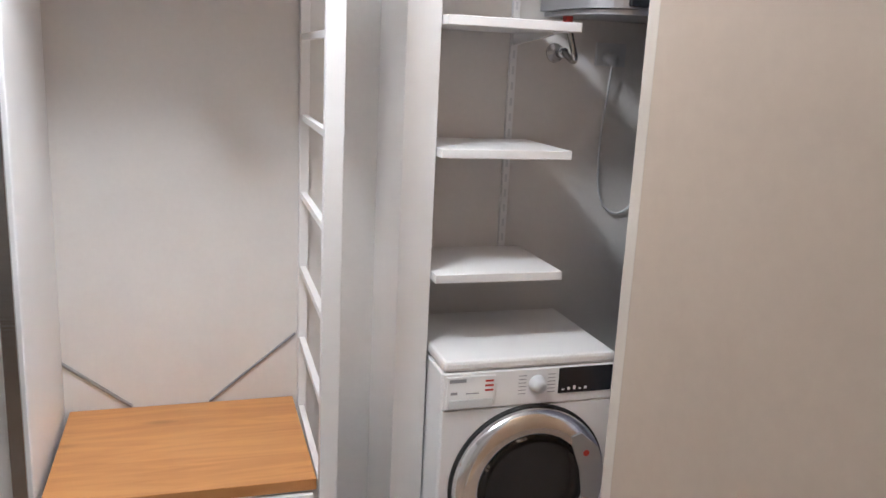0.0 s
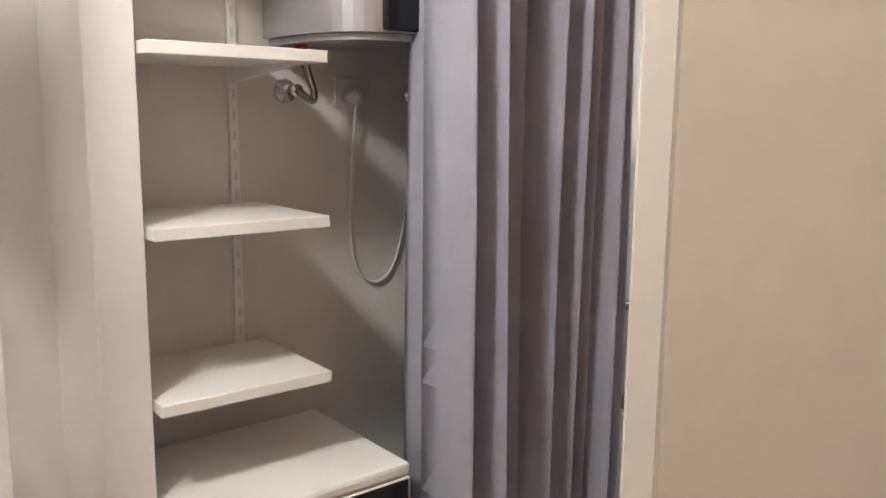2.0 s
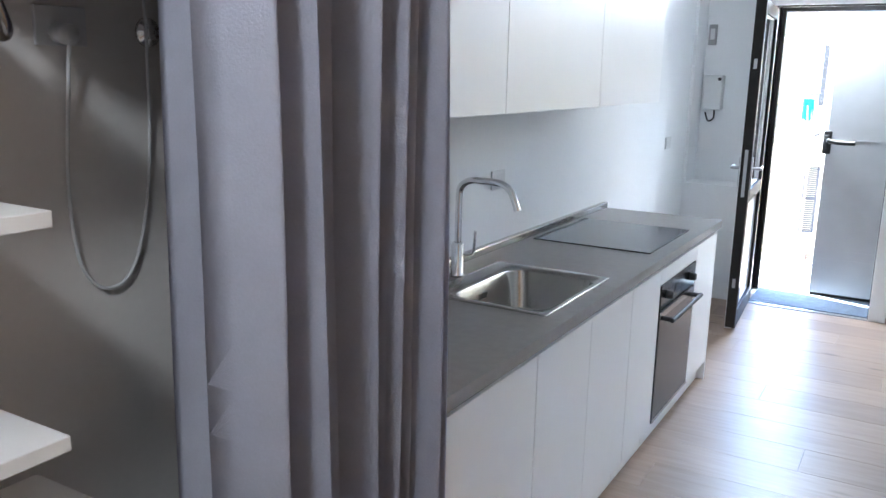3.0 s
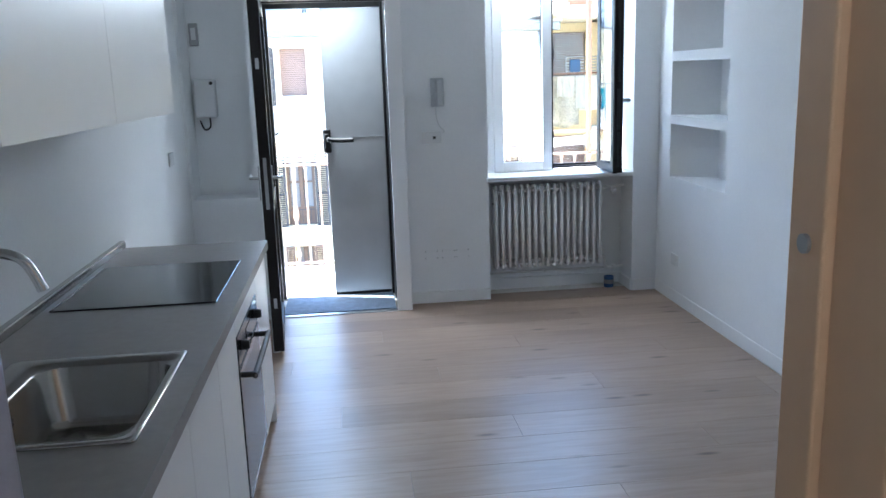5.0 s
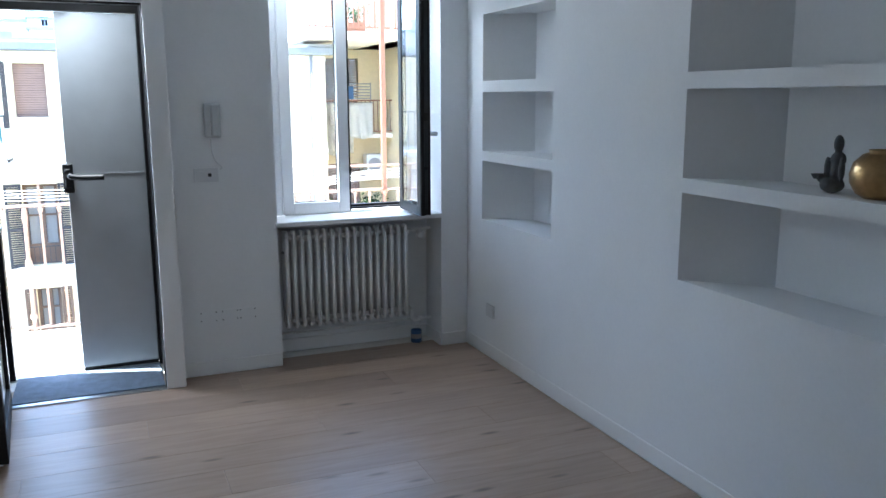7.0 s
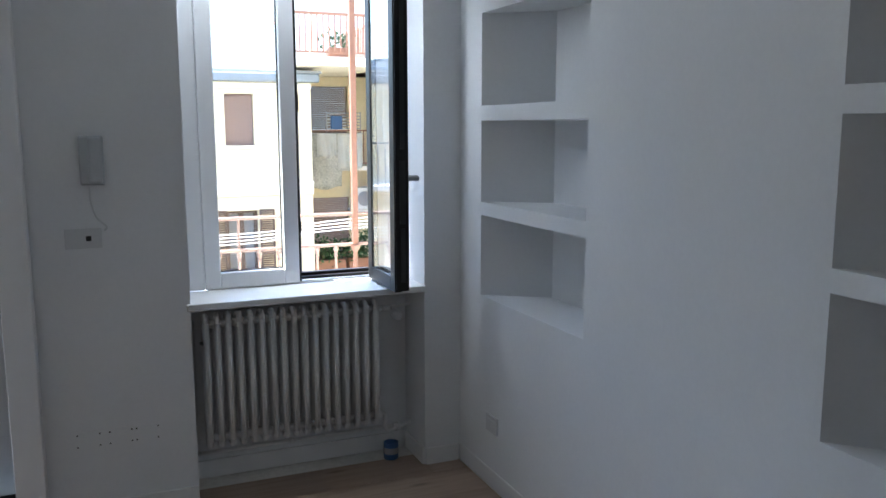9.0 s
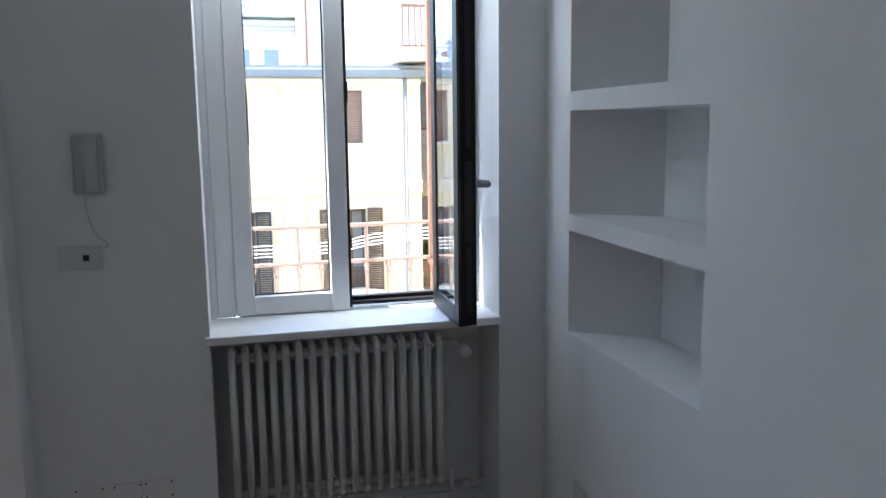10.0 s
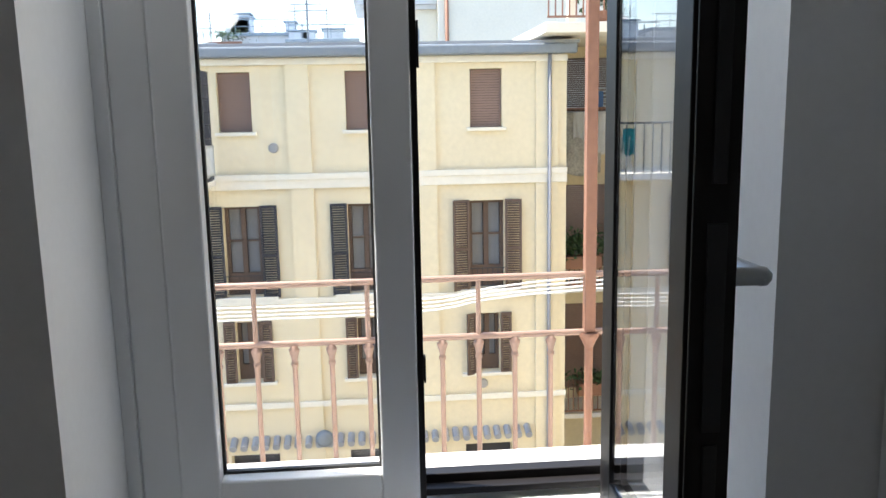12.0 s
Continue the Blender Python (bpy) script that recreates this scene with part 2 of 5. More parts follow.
def tube(points, r, seg=10, bm=None):
    """A round tube along a smooth line through the points."""
    own = bmesh.new()
    pts = [Vector(p) for p in points]
    line = []
    for i in range(len(pts) - 1):
        p0, p1, p2, p3 = pts[max(i - 1, 0)], pts[i], pts[i + 1], pts[min(i + 2, len(pts) - 1)]
        for k in range(8):
            t = k / 8
            line.append(0.5 * ((2 * p1) + (p2 - p0) * t + (2 * p0 - 5 * p1 + 4 * p2 - p3) * t * t + (3 * p1 - p0 - 3 * p2 + p3) * t ** 3))
    line.append(pts[-1])
    rings, up = [], Vector((0.3, 0.5, 0.81))
    for i, p in enumerate(line):
        d = (line[min(i + 1, len(line) - 1)] - line[max(i - 1, 0)]).normalized()
        s = d.cross(up)
        if s.length < 1e-3:
            s = d.orthogonal()
        s.normalize()
        u = s.cross(d).normalized()
        up = u
        rings.append([own.verts.new(p + r * (math.cos(2 * math.pi * k / seg) * s + math.sin(2 * math.pi * k / seg) * u)) for k in range(seg)])
    for a, b in zip(rings, rings[1:]):
        for k in range(seg):
            own.faces.new((a[k], a[(k + 1) % seg], b[(k + 1) % seg], b[k]))
    own.faces.new(rings[0])
    own.faces.new(rings[-1])
    return merge(bm, own)


def lathe(profile, seg=32, centre=(0, 0, 0), axis='Z', caps=True):
    """Turned shape from (radius, height) pairs."""
    bm = bmesh.new()
    rings = []
    for r, h in profile:
        rings.append([bm.verts.new((max(r, 1e-4) * math.cos(2 * math.pi * k / seg), max(r, 1e-4) * math.sin(2 * math.pi * k / seg), h)) for k in range(seg)])
    for a, b in zip(rings, rings[1:]):
        for k in range(seg):
            bm.faces.new((a[k], a[(k + 1) % seg], b[(k + 1) % seg], b[k]))
    if caps:
        bm.faces.new(rings[0])
        bm.faces.new(rings[-1])
    else:
        for k in range(seg):
            bm.faces.new((rings[-1][k], rings[-1][(k + 1) % seg], rings[0][(k + 1) % seg], rings[0][k]))
    m = Matrix.Translation(centre)
    if axis == 'X':
        m = m @ Matrix.Rotation(math.pi / 2, 4, 'Y')
    if axis == 'Y':
        m = m @ Matrix.Rotation(-math.pi / 2, 4, 'X')
    bm.transform(m)
    return bm


def prism(outline, z0, z1):
    """Upright solid over an outline of (x, y)."""
    bm = bmesh.new()
    lo = [bm.verts.new((x, y, z0)) for x, y in outline]
    hi = [bm.verts.new((x, y, z1)) for x, y in outline]
    bm.faces.new(lo[::-1])
    bm.faces.new(hi)
    k = len(outline)
    for i in range(k):
        bm.faces.new((lo[i], lo[(i + 1) % k], hi[(i + 1) % k], hi[i]))
    return bm


# ---- structure ----
ROOM_H = 2.72
SPLIT = 0.87

# walls
struct(finish("wall_kitchen", box(-1.55, -1.338, 0.9, 5.62, 0, ROOM_H), WALL), "white painted wall behind the kitchen", "wall")
struct(finish("wall_niche_back", box(-1.5, -1.25, -3.6, 0.9, 0, ROOM_H), HALL), "warm white back wall of the wardrobe and laundry niche", "wall")
NROWS = [(0.88, 1.251), (1.311, 1.674), (1.74, 2.14)]


def niche_wall():
    """The wall with two stacks of three recesses, whose far cheeks are splayed."""
    bm = bmesh.new()
    X0, X1, XB = 1.978, 2.25, 2.45
    box(XB - 0.2, XB, 0.95, 6.2, 0, ROOM_H, 0, bm)
    for z0, z1 in ((0, 0.88), (1.251, 1.311), (1.674, 1.74), (2.14, ROOM_H)):
        box(X0, X1, 0.95, 6.2, z0, z1, 0, bm)
    for z0, z1 in NROWS:
        for line in ([(X0, 5.563), (X1, 5.38), (X1, 6.2), (X0, 6.2)], [(X0, 3.632), (X1, 3.36), (X1, 4.66), (X0, 4.695)],
                     [(X0, 0.95), (X1, 0.95), (X1, 2.42), (X0, 2.44)]):
            merge(bm, prism(line, z0, z1))
    return bm


struct(finish("wall_east", niche_wall(), WALL), "white plaster wall with two stacks of recessed niches", "wall")

# wall towards the courtyard, with window, radiator recess and balcony door
WX0, WX1, WZ1 = 0.716, 1.79, 2.42
facade = boxes([
    (0.12, WX0, 5.79, 6.2, 0, ROOM_H), (WX1, 2.0, 5.79, 6.2, 0, ROOM_H), (WX0, WX1, 5.79, 6.2, WZ1, ROOM_H),
    (WX0, WX1, 6.06, 6.2, 0, 0.868), (-0.84, 0.12, 5.79, 6.2, 2.36, ROOM_H),
    (-1.55, -0.84, 5.62, 6.2, 0, 0.86), (-1.55, -0.84, 5.90, 6.2, 0.86, ROOM_H), (-1.55, -1.318, 5.62, 5.9, 0.86, ROOM_H), (-0.9, -0.84, 5.62, 5.9, 0.86, ROOM_H),
    (-1.318, -0.9, 5.62, 5.9, 2.5, ROOM_H)])
struct(finish("wall_courtyard", facade, WALL), "white wall with window recess and balcony door opening", "wall")
struct(finish("outer_wall", boxes([(-7, -1.55, 5.9, 6.2, -9, 3.0), (2.45, 9, 5.9, 6.2, -9, 3.0), (-1.55, 2.45, 5.9, 6.2, -9, -0.2), (-1.55, 2.45, 6.0, 6.2, ROOM_H + 0.004, 3.0)]), CREAM), "rendered outer wall of this house", "wall")

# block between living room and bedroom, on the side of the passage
struct(finish("wall_passage", box(0.365, 0.47, -0.285, SPLIT, 0, ROOM_H), TANLIT), "plaster wall beside the passage, warm light in its tan", "wall")
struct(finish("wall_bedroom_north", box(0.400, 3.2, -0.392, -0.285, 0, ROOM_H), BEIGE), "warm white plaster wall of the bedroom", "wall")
struct(finish("wall_living_south", box(0.365, 2.45, SPLIT, 0.95, 0, ROOM_H), WALL), "white wall at the end of the living room", "wall")
struct(finish("wall_bedroom_south", box(-1.5, 3.2, -3.6, -3.45, 0, ROOM_H), HALL), "plain bedroom wall", "wall")
struct(finish("wall_bedroom_east", box(3.05, 3.2, -3.45, -0.392, 0, ROOM_H), HALL), "plain bedroom wall", "wall")
struct(finish("ceiling", box(-1.55, 3.2, -3.6, 6.2, ROOM_H, ROOM_H + 0.15), CEIL), "white painted ceiling", "ceiling")
struct(finish("floor", box(-1.55, 3.2, -3.6, 6.2, -0.2, -0.012), STONE), "screed under the oak planks", "floor")


def skirting(name, rows):
    return struct(finish(name, boxes(rows, 0.003), TRIM), "white skirting board", "baseboard")


skirting("baseboard_east", [(1.972, 1.978, 0.95, 5.79, 0, 0.085)])
skirting("baseboard_courtyard", [(0.123, 0.714, 5.776, 5.79, 0, 0.085)])
skirting("baseboard_corner", [(1.792, 1.963, 5.776, 5.79, 0, 0.085)])
skirting("baseboard_recess", [(0.73, 1.776, 6.045, 6.06, 0, 0.085), (1.776, 1.79, 5.79, 6.045, 0, 0.085)])

# passage frame near the bedroom: two jambs and the edge of the sliding door between them
pf = struct(thing("door_1", "white jambs of a sliding door with its edge recessed", "door frame"))
part("jamb", box(0.368, 0.399, -0.390, -0.343, 0, 2.4, 0.004), GREIGE, pf)
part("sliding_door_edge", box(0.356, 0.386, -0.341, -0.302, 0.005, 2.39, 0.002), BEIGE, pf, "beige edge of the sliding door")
j = part("jamb", box(0.330, 0.364, -0.30, -0.262, 0, 2.4, 0.004), TRIM, pf)
part("strike_plate", boxes([(0.3285, 0.3305, -0.29, -0.272, 1.5, 1.6)], 0.0005), NICKEL, j)
# passage frame at the living room
pf2 = struct(thing("door_2", "warm-lit tan door jamb with lock plate at the living room", "door frame"))
part("casing", box(0.282, 0.365, 0.90, 0.975, 0, 2.4, 0.004), TANLIT, pf2)
j2 = part("jamb", box(0.296, 0.362, 0.78, 0.90, 0, 2.4, 0.003), TANLIT, pf2)
part("round_lock", lathe([(0.0, -0.004), (0.012, -0.004), (0.012, 0.001), (0.008, 0.001), (0.007, -0.003), (0, -0.003)], 24, (0.281, 0.935, 1.421), 'X'), GREYM, pf2, "round satin metal lock")
part("strike_plate", box(0.293, 0.297, 0.83, 0.855, 0.99, 1.12, 0.001), BLACK, j2, "dark strike plate")

# ---- living room: window ----
win = struct(thing("window_1", "white two-leaf window, one leaf open inward", "window"))
FY = 6.06
ZB, ZT = 0.905, 2.38
part("window_frame", boxes([(0.74, 0.82, FY + 0.047, FY + 0.09, 0.9, 2.42), (0.74, 0.811, FY + 0.01, FY + 0.046, 0.9, 2.42), (1.67, 1.735, FY + 0.01, FY + 0.09, 0.9, 2.42), (0.80, 1.67, FY + 0.01, FY + 0.09, 2.38, 2.42),
     (0.822, 1.67, FY + 0.012, FY + 0.09, 0.868, 0.904)], 0.004), PVC, win)
part("dark_sill_rail", boxes([(1.262, 1.67, FY + 0.022, FY + 0.05, 0.916, 0.93), (1.262, 1.67, FY + 0.055, FY + 0.088, 0.916, 0.945)], 0.002), DARK, win, "dark brown lower rail of the open half")
part("frame_cheek", boxes([(0.717, 0.74, FY, FY + 0.1, 0.9, 2.42), (1.735, 1.789, FY, FY + 0.1, 0.9, 2.42)]), WALL, win)


def leaf(name, width, z0, z1, label):
    """A window leaf in its own x-z plane: x from 0 at the hinge, inner side towards -y."""
    ob = new(name)
    ob.empty_display_size = 0.1
    S, B = 0.071, 0.072
    rows = [(0, S, 0, 0.036, z0, z1), (width - S, width, 0, 0.036, z0, z1), (S, width - S, 0, 0.036, z0, z0 + B), (S, width - S, 0, 0.036, z1 - B, z1)]
    part("inner_profile", boxes(rows, 0.004), PVC, ob)
    rows = [(0.004, S - 0.004, 0.037, 0.068, z0 + .004, z1 - .004), (width - S + 0.004, width - 0.004, 0.037, 0.068, z0 + .004, z1 - .004),
            (S - 0.004, width - S + 0.004, 0.037, 0.068, z0 + .004, z0 + B - .004), (S - 0.004, width - S + 0.004, 0.037, 0.068, z1 - B + .004, z1 - .004)]
    part("outer_profile", boxes(rows, 0.002), DARK, ob, "dark brown outer profile")
    rows = [(S - .001, S + 0.005, 0.034, 0.045, z0 + B, z1 - B), (width - S - 0.005, width - S + .001, 0.034, 0.045, z0 + B, z1 - B), (S + .005, width - S - .005, 0.034, 0.045, z0 + B, z0 + B + 0.005)]
    part("gasket", boxes(rows), SEAL, ob)
    p = part("pane", box(S - 0.002, width - S + 0.002, 0.058, 0.063, z0 + B - 0.002, z1 - B + 0.002), CLEAR, ob)
    p.visible_shadow = False
    ob["label"] = label
    return ob


lf = leaf("closed_leaf", 0.44, ZB, ZT, "closed white window leaf")
lf.parent = win
lf.matrix_basis = pose(0.812, FY, 0)
part("meeting_strip", boxes([(0.441, 0.452, 0.008, 0.06, ZB + 0.005, ZT), (0.4525, 0.456, 0.002, 0.02, 1.15, 1.2), (0.4525, 0.456, 0.002, 0.02, 1.72, 1.8)], 0.001), DARK, lf)
lo = leaf("open_leaf", 0.42, ZB, ZT, "window leaf standing open inward, dark outside")
lo.parent = win
lo.matrix_basis = pose(1.66, 6.045, 0, 0, 0, 89)
part("edge_strip", box(0.4205, 0.4265, 0.004, 0.064, ZB + 0.01, ZT - 0.01, 0.001), DARK, lo)
part("lock_gear", boxes([(0.427, 0.431, 0.022, 0.042, ZB + 0.05, 1.2), (0.427, 0.433, 0.02, 0.046, 1.22, 1.5), (0.427, 0.431, 0.022, 0.042, 1.55, ZT - 0.1)], 0.001), BLACK, lo)
part("handle_rose", box(0.37, 0.40, -0.008, 0.0, 1.37, 1.45, 0.003), NICKEL, lo)
part("handle", tube([(0.385, -0.005, 1.42), (0.385, -0.045, 1.42), (0.38, -0.05, 1.418), (0.34, -0.052, 1.416), (0.27, -0.052, 1.416)], 0.0135), NICKEL, lo, "satin grey lever", True)
# the leaf is hinged on the other side: mirror its parts
for o in lo.children:
    o.data.transform(Matrix.Diagonal((-1, 1, 1, 1)))
    o.data.flip_normals()
part("window_sill", box(0.70, 1.792, 5.772, 6.068, 0.869, 0.9, 0.005), PVC, win, "white painted window board")

# ---- radiator ----
rad = thing("radiator", "white tubular column radiator below the window", "radiator", (1.18, 5.93, 0.21))
rad.location = (0, 0, 0)
N = 17
for i in range(N):
    x = 0.785 + i * (1.575 - 0.785) / (N - 1)
    bm = bmesh.new()
    for y in (5.885, 5.92, 5.955):
        rod((x, y, 0.235), (x, y, 0.785), 0.0145, seg=10, bm=bm)
    tube([(x, 5.885, 0.78), (x, 5.892, 0.803), (x, 5.92, 0.812), (x, 5.948, 0.803), (x, 5.955, 0.78)], 0.0145, 8, bm)
    tube([(x, 5.885, 0.24), (x, 5.892, 0.217), (x, 5.92, 0.208), (x, 5.948, 0.217), (x, 5.955, 0.24)], 0.0145, 8, bm)
    part("column", bm, RADM, rad, smooth=True)
for z in (0.775, 0.245):
    part("header", rod((0.772, 5.92, z), (1.61, 5.92, z), 0.019), RADM, rad, smooth=True)
v = part("valve", rod((1.60, 5.92, 0.775), (1.655, 5.92, 0.775), 0.012), RADM, rad, smooth=True)
part("valve_head", lathe([(0.0, -0.03), (0.022, -0.03), (0.024, 0.0), (0.019, 0.03), (0.008, 0.034), (0, 0.034)], 20, (1.672, 5.87, 0.752), 'Y'), PLAST, v, "white thermostat head", True)
part("pipe", tube([(1.66, 5.92, 0.775), (1.70, 5.95, 0.775), (1.789, 5.99, 0.775)], 0.009), RADM, rad, smooth=True)
bm = tube([(1.60, 5.92, 0.245), (1.625, 5.92, 0.235), (1.63, 5.92, 0.17), (1.66, 5.93, 0.15), (1.789, 5.99, 0.15)], 0.010)
rod((1.70, 5.95, 0.135), (1.70, 5.95, 0.17), 0.017, bm=bm)
part("pipe", bm, RADM, rad, smooth=True)
bm = rod((0.74, 6.02, 0.135), (1.70, 6.02, 0.135), 0.009)
rod((1.18, 6.02, 0.135), (1.18, 5.995, 0.14), 0.014, bm=bm)
part("return_pipe", bm, RADM, rad, smooth=True)
for x in (0.8, 1.5):
    part("bracket", box(x, x + 0.03, 5.97, 6.06, 0.70, 0.72), RADM, rad)
part("bleed_cap", rod((0.765, 5.92, 0.69), (0.785, 5.88, 0.69), 0.008), NICKEL, rad)

pot = thing("tin_pot", "small blue tin standing under the radiator valve", "pot")
part("tin", lathe([(0, 0), (0.034, 0), (0.037, 0.004), (0.037, 0.085), (0.034, 0.085), (0.034, 0.01), (0, 0.01)], 24, (1.66, 5.93, 0)), BLUE, pot, smooth=True)
part("label_band", lathe([(0.0375, 0.03), (0.0382, 0.03), (0.0382, 0.062), (0.0375, 0.062)], 24, (1.66, 5.93, 0), 'Z', False), GREYP, pot)

# ---- balcony door ----
bd = struct(thing("door_3", "balcony door case with white casing and dark steel frame", "door frame"))
part("casing", boxes([(0.017, 0.123, 5.625, 5.66, 0, 2.24), (-0.87, -0.80, 5.625, 5.66, 0, 2.24), (-0.80, 0.017, 5.625, 5.66, 2.14, 2.24)], 0.004), TRIM, bd)
part("lining", boxes([(0.06, 0.12, 5.66, 6.2, 0, 2.36), (-0.87, -0.84, 5.66, 6.2, 0, 2.36)]), TRIM, bd)
part("dark_frame", boxes([(0.012, 0.058, 5.662, 5.72, 0, 2.2), (0.022, 0.058, 5.73, 6.13, 0, 2.2), (-0.838, -0.80, 5.662, 5.72, 0, 2.2), (0.006, 0.058, 6.12, 6.19, 0, 2.2), (-0.838, -0.80, 6.12, 6.19, 0, 2.2), (-0.80, 0.012, 5.662, 5.72, 2.13, 2.2), (-0.80, 0.006, 6.12, 6.19, 2.13, 2.36)], 0.003), DARK, bd, "dark brown steel frame")
part("threshold", box(-0.80, 0.012, 5.622, 5.665, -0.01, 0.008, 0.002), NICKEL, bd, "bright metal threshold")
# metal leaf, right half, shut
ml = thing("metal_door", "grey painted metal balcony door leaf, left half standing open", "door")
part("panel", box(-0.43, 0.005, 6.135, 6.175, 0.03, 2.125, 0.004), DOORST, ml)
part("cover_strip", boxes([(-0.43, 0.004, 6.131, 6.135, 1.203, 1.212), (-0.40, -0.02, 6.1335, 6.135, 0.30, 0.304), (-0.40, -0.02, 6.1335, 6.135, 0.37, 0.374), (-0.40, -0.396, 6.1335, 6.135, 0.304, 0.37), (-0.024, -0.02, 6.1335, 6.135, 0.304, 0.37)], 0.0005), DOORST, ml)
part("bottom_seal", box(-0.425, 0.004, 6.138, 6.172, 0.008, 0.029), SEAL, ml)
lk = part("lock_case", boxes([(-0.452, -0.395, 6.112, 6.134, 1.10, 1.27)], 0.006), BLACK, ml)
part("lock_bolt", boxes([(-0.44, -0.41, 6.098, 6.112, 1.13, 1.24)], 0.005), BLACK, lk)
part("lever", tube([(-0.41, 6.12, 1.20), (-0.41, 6.085, 1.20), (-0.395, 6.078, 1.195), (-0.33, 6.078, 1.19), (-0.23, 6.08, 1.19)], 0.017), BLACK, lk, "black lever handle", True)
part("hinge", boxes([(0.004, 0.022, 6.10, 6.12, 0.35, 0.45), (0.004, 0.022, 6.10, 6.12, 1.05, 1.15), (0.004, 0.022, 6.10, 6.12, 1.8, 1.9)], 0.003), BLACK, ml)
# glazed leaf standing open inwards
gl = thing("balcony_door", "white glazed balcony door leaf standing open, dark brown outside", "door")
gl.matrix_basis = pose(-0.80, 5.66, 0, 0, 0, -86)
S, Wd, Z0, Z1 = 0.085, 0.84, 0.02, 2.12
rows = [(0, S, -0.045, 0, Z0, Z1), (Wd - S, Wd, -0.045, 0, Z0, Z1), (S, Wd - S, -0.045, 0, Z0, Z0 + 0.12), (S, Wd - S, -0.045, 0, Z1 - 0.085, Z1), (S, Wd - S, -0.045, 0, 0.85, 0.94)]
part("inner_profile", boxes(rows, 0.004), PVC, gl)
part("outer_profile", boxes([(a + .004, b - .004, 0.001, 0.022, z + .004, zz - .004) for a, b, y, yy, z, zz in rows], 0.002), DARK, gl, "dark brown outer profile")
part("edge_strip", box(Wd + 0.0005, Wd + 0.006, -0.04, 0.02, Z0 + 0.01, Z1 - 0.01, 0.001), DARK, gl)
p = part("pane", box(S - 0.002, Wd - S + 0.002, -0.02, -0.014, 0.938, Z1 - 0.083), CLEAR, gl)
p.visible_shadow = False
part("lower_panel", box(S - 0.002, Wd - S + 0.002, -0.03, -0.006, 0.138, 0.852), PVC, gl)
for s, y in ((-1, -0.045), (1, 0.022)):
    part("handle_rose", box(Wd - 0.06, Wd - 0.03, min(y, y + s * 0.008), max(y, y + s * 0.008), 0.95, 1.15, 0.002), NICKEL, gl)
    part("handle", tube([(Wd - 0.045, y, 1.08), (Wd - 0.045, y + s * 0.045, 1.08), (Wd - 0.06, y + s * 0.055, 1.08), (Wd - 0.16, y + s * 0.055, 1.08)], 0.010), NICKEL, gl, "satin lever", True)
part("strike", boxes([(Wd + 0.006, Wd + 0.009, -0.02, 0.0, 0.9, 1.2), (Wd + 0.006, Wd + 0.009, -0.02, 0.0, 0.3, 0.36), (Wd + 0.006, Wd + 0.009, -0.02, 0.0, 1.7, 1.76)]), NICKEL, gl)
tagged(finish("door_mat", box(-0.79, 0.01, 5.675, 6.12, -0.012, 0.012, 0.004), MATM), "dark blue-grey door mat in the door recess", "mat")

# ---- balcony ----
struct(finish("balcony_floor", boxes([(-7, 9, 6.2, 7.3, -0.2, -0.012)], 0.01), STONE), "pale stone balcony slab", "balcony")
struct(finish("balcony_threshold", boxes([(-0.84, 0.06, 6.13, 6.2, -0.012, 0.006)], 0.003), STONE), "stone step of the balcony door", "threshold")
struct(finish("window_ledge", box(0.716, 1.79, 6.15, 6.36, 0.84, 0.882, 0.006), STONE), "pale stone ledge outside the window", "sill")
rail = thing("balcony_railing", "old rose painted wrought-iron balcony railing", "railing")
RY = 7.19
for z, r in ((1.106, 0.011), (0.911, 0.011), (0.04, 0.012)):
    part("rail", rod((-7, RY, z), (9, RY, z), r), RAILM, rail, smooth=True)


def baluster():
    bm = lathe([(0.0085, 0.04), (0.0085, 0.835), (0.012, 0.838), (0.012, 0.848), (0.009, 0.851), (0.0105, 0.862), (0.017, 0.884), (0.018, 0.892), (0.012, 0.896), (0.012, 0.905)], 10)
    return bm


first = None
for i in range(-46, 60):
    x = 1.382 + 0.12 * i
    if abs(x - 1.87) < 0.03 or abs(x + 0.76) < 0.05:
        continue
    if first is None:
        first = part("baluster", baluster(), RAILM, rail, smooth=True)
        first.location = (x, RY, 0)
    else:
        o = first.copy()
        scene.collection.objects.link(o)
        o.location = (x, RY, 0)
for i in range(-11, 12):
    x = 1.382 + 0.12 + 0.36 * i
    part("stub", rod((x, RY, 0.911), (x, RY, 1.106), 0.008), RAILM, rail)
for x in (-0.76,):
    part("post", lathe([(0.014, 0), (0.014, 0.1), (0.024, 0.11), (0.024, 0.13), (0.013, 0.15), (0.013, 0.42), (0.024, 0.45), (0.026, 0.48), (0.022, 0.52), (0.013, 0.55), (0.013, 0.78), (0.022, 0.83), (0.014, 0.9)], 12, (x, RY, 0)), RAILM, rail, smooth=True)
bm = box(1.852, 1.888, RY - 0.018, RY + 0.018, 0.911, 4.2, 0.003)
merge(bm, lathe([(0.014, 0), (0.014, 0.86), (0.026, 0.885), (0.034, 0.90), (0.034, 0.91)], 14, (1.87, RY, 0)))
part("tall_post", bm, RUST, rail, "tall brown iron post")
for i, (za, zb) in enumerate(((1.08, 1.13), (1.05, 1.08), (1.02, 1.05), (0.99, 1.0))):
    part("washing_line", tube([(-6, 7.42 + .06 * i, za), (0.6, 7.42 + .06 * i, za - 0.10), (2.0, 7.42 + .06 * i, za - 0.03), (6, 7.42 + .06 * i, zb + 0.1)], 0.0035, 6), ROPE, rail, "white washing line")

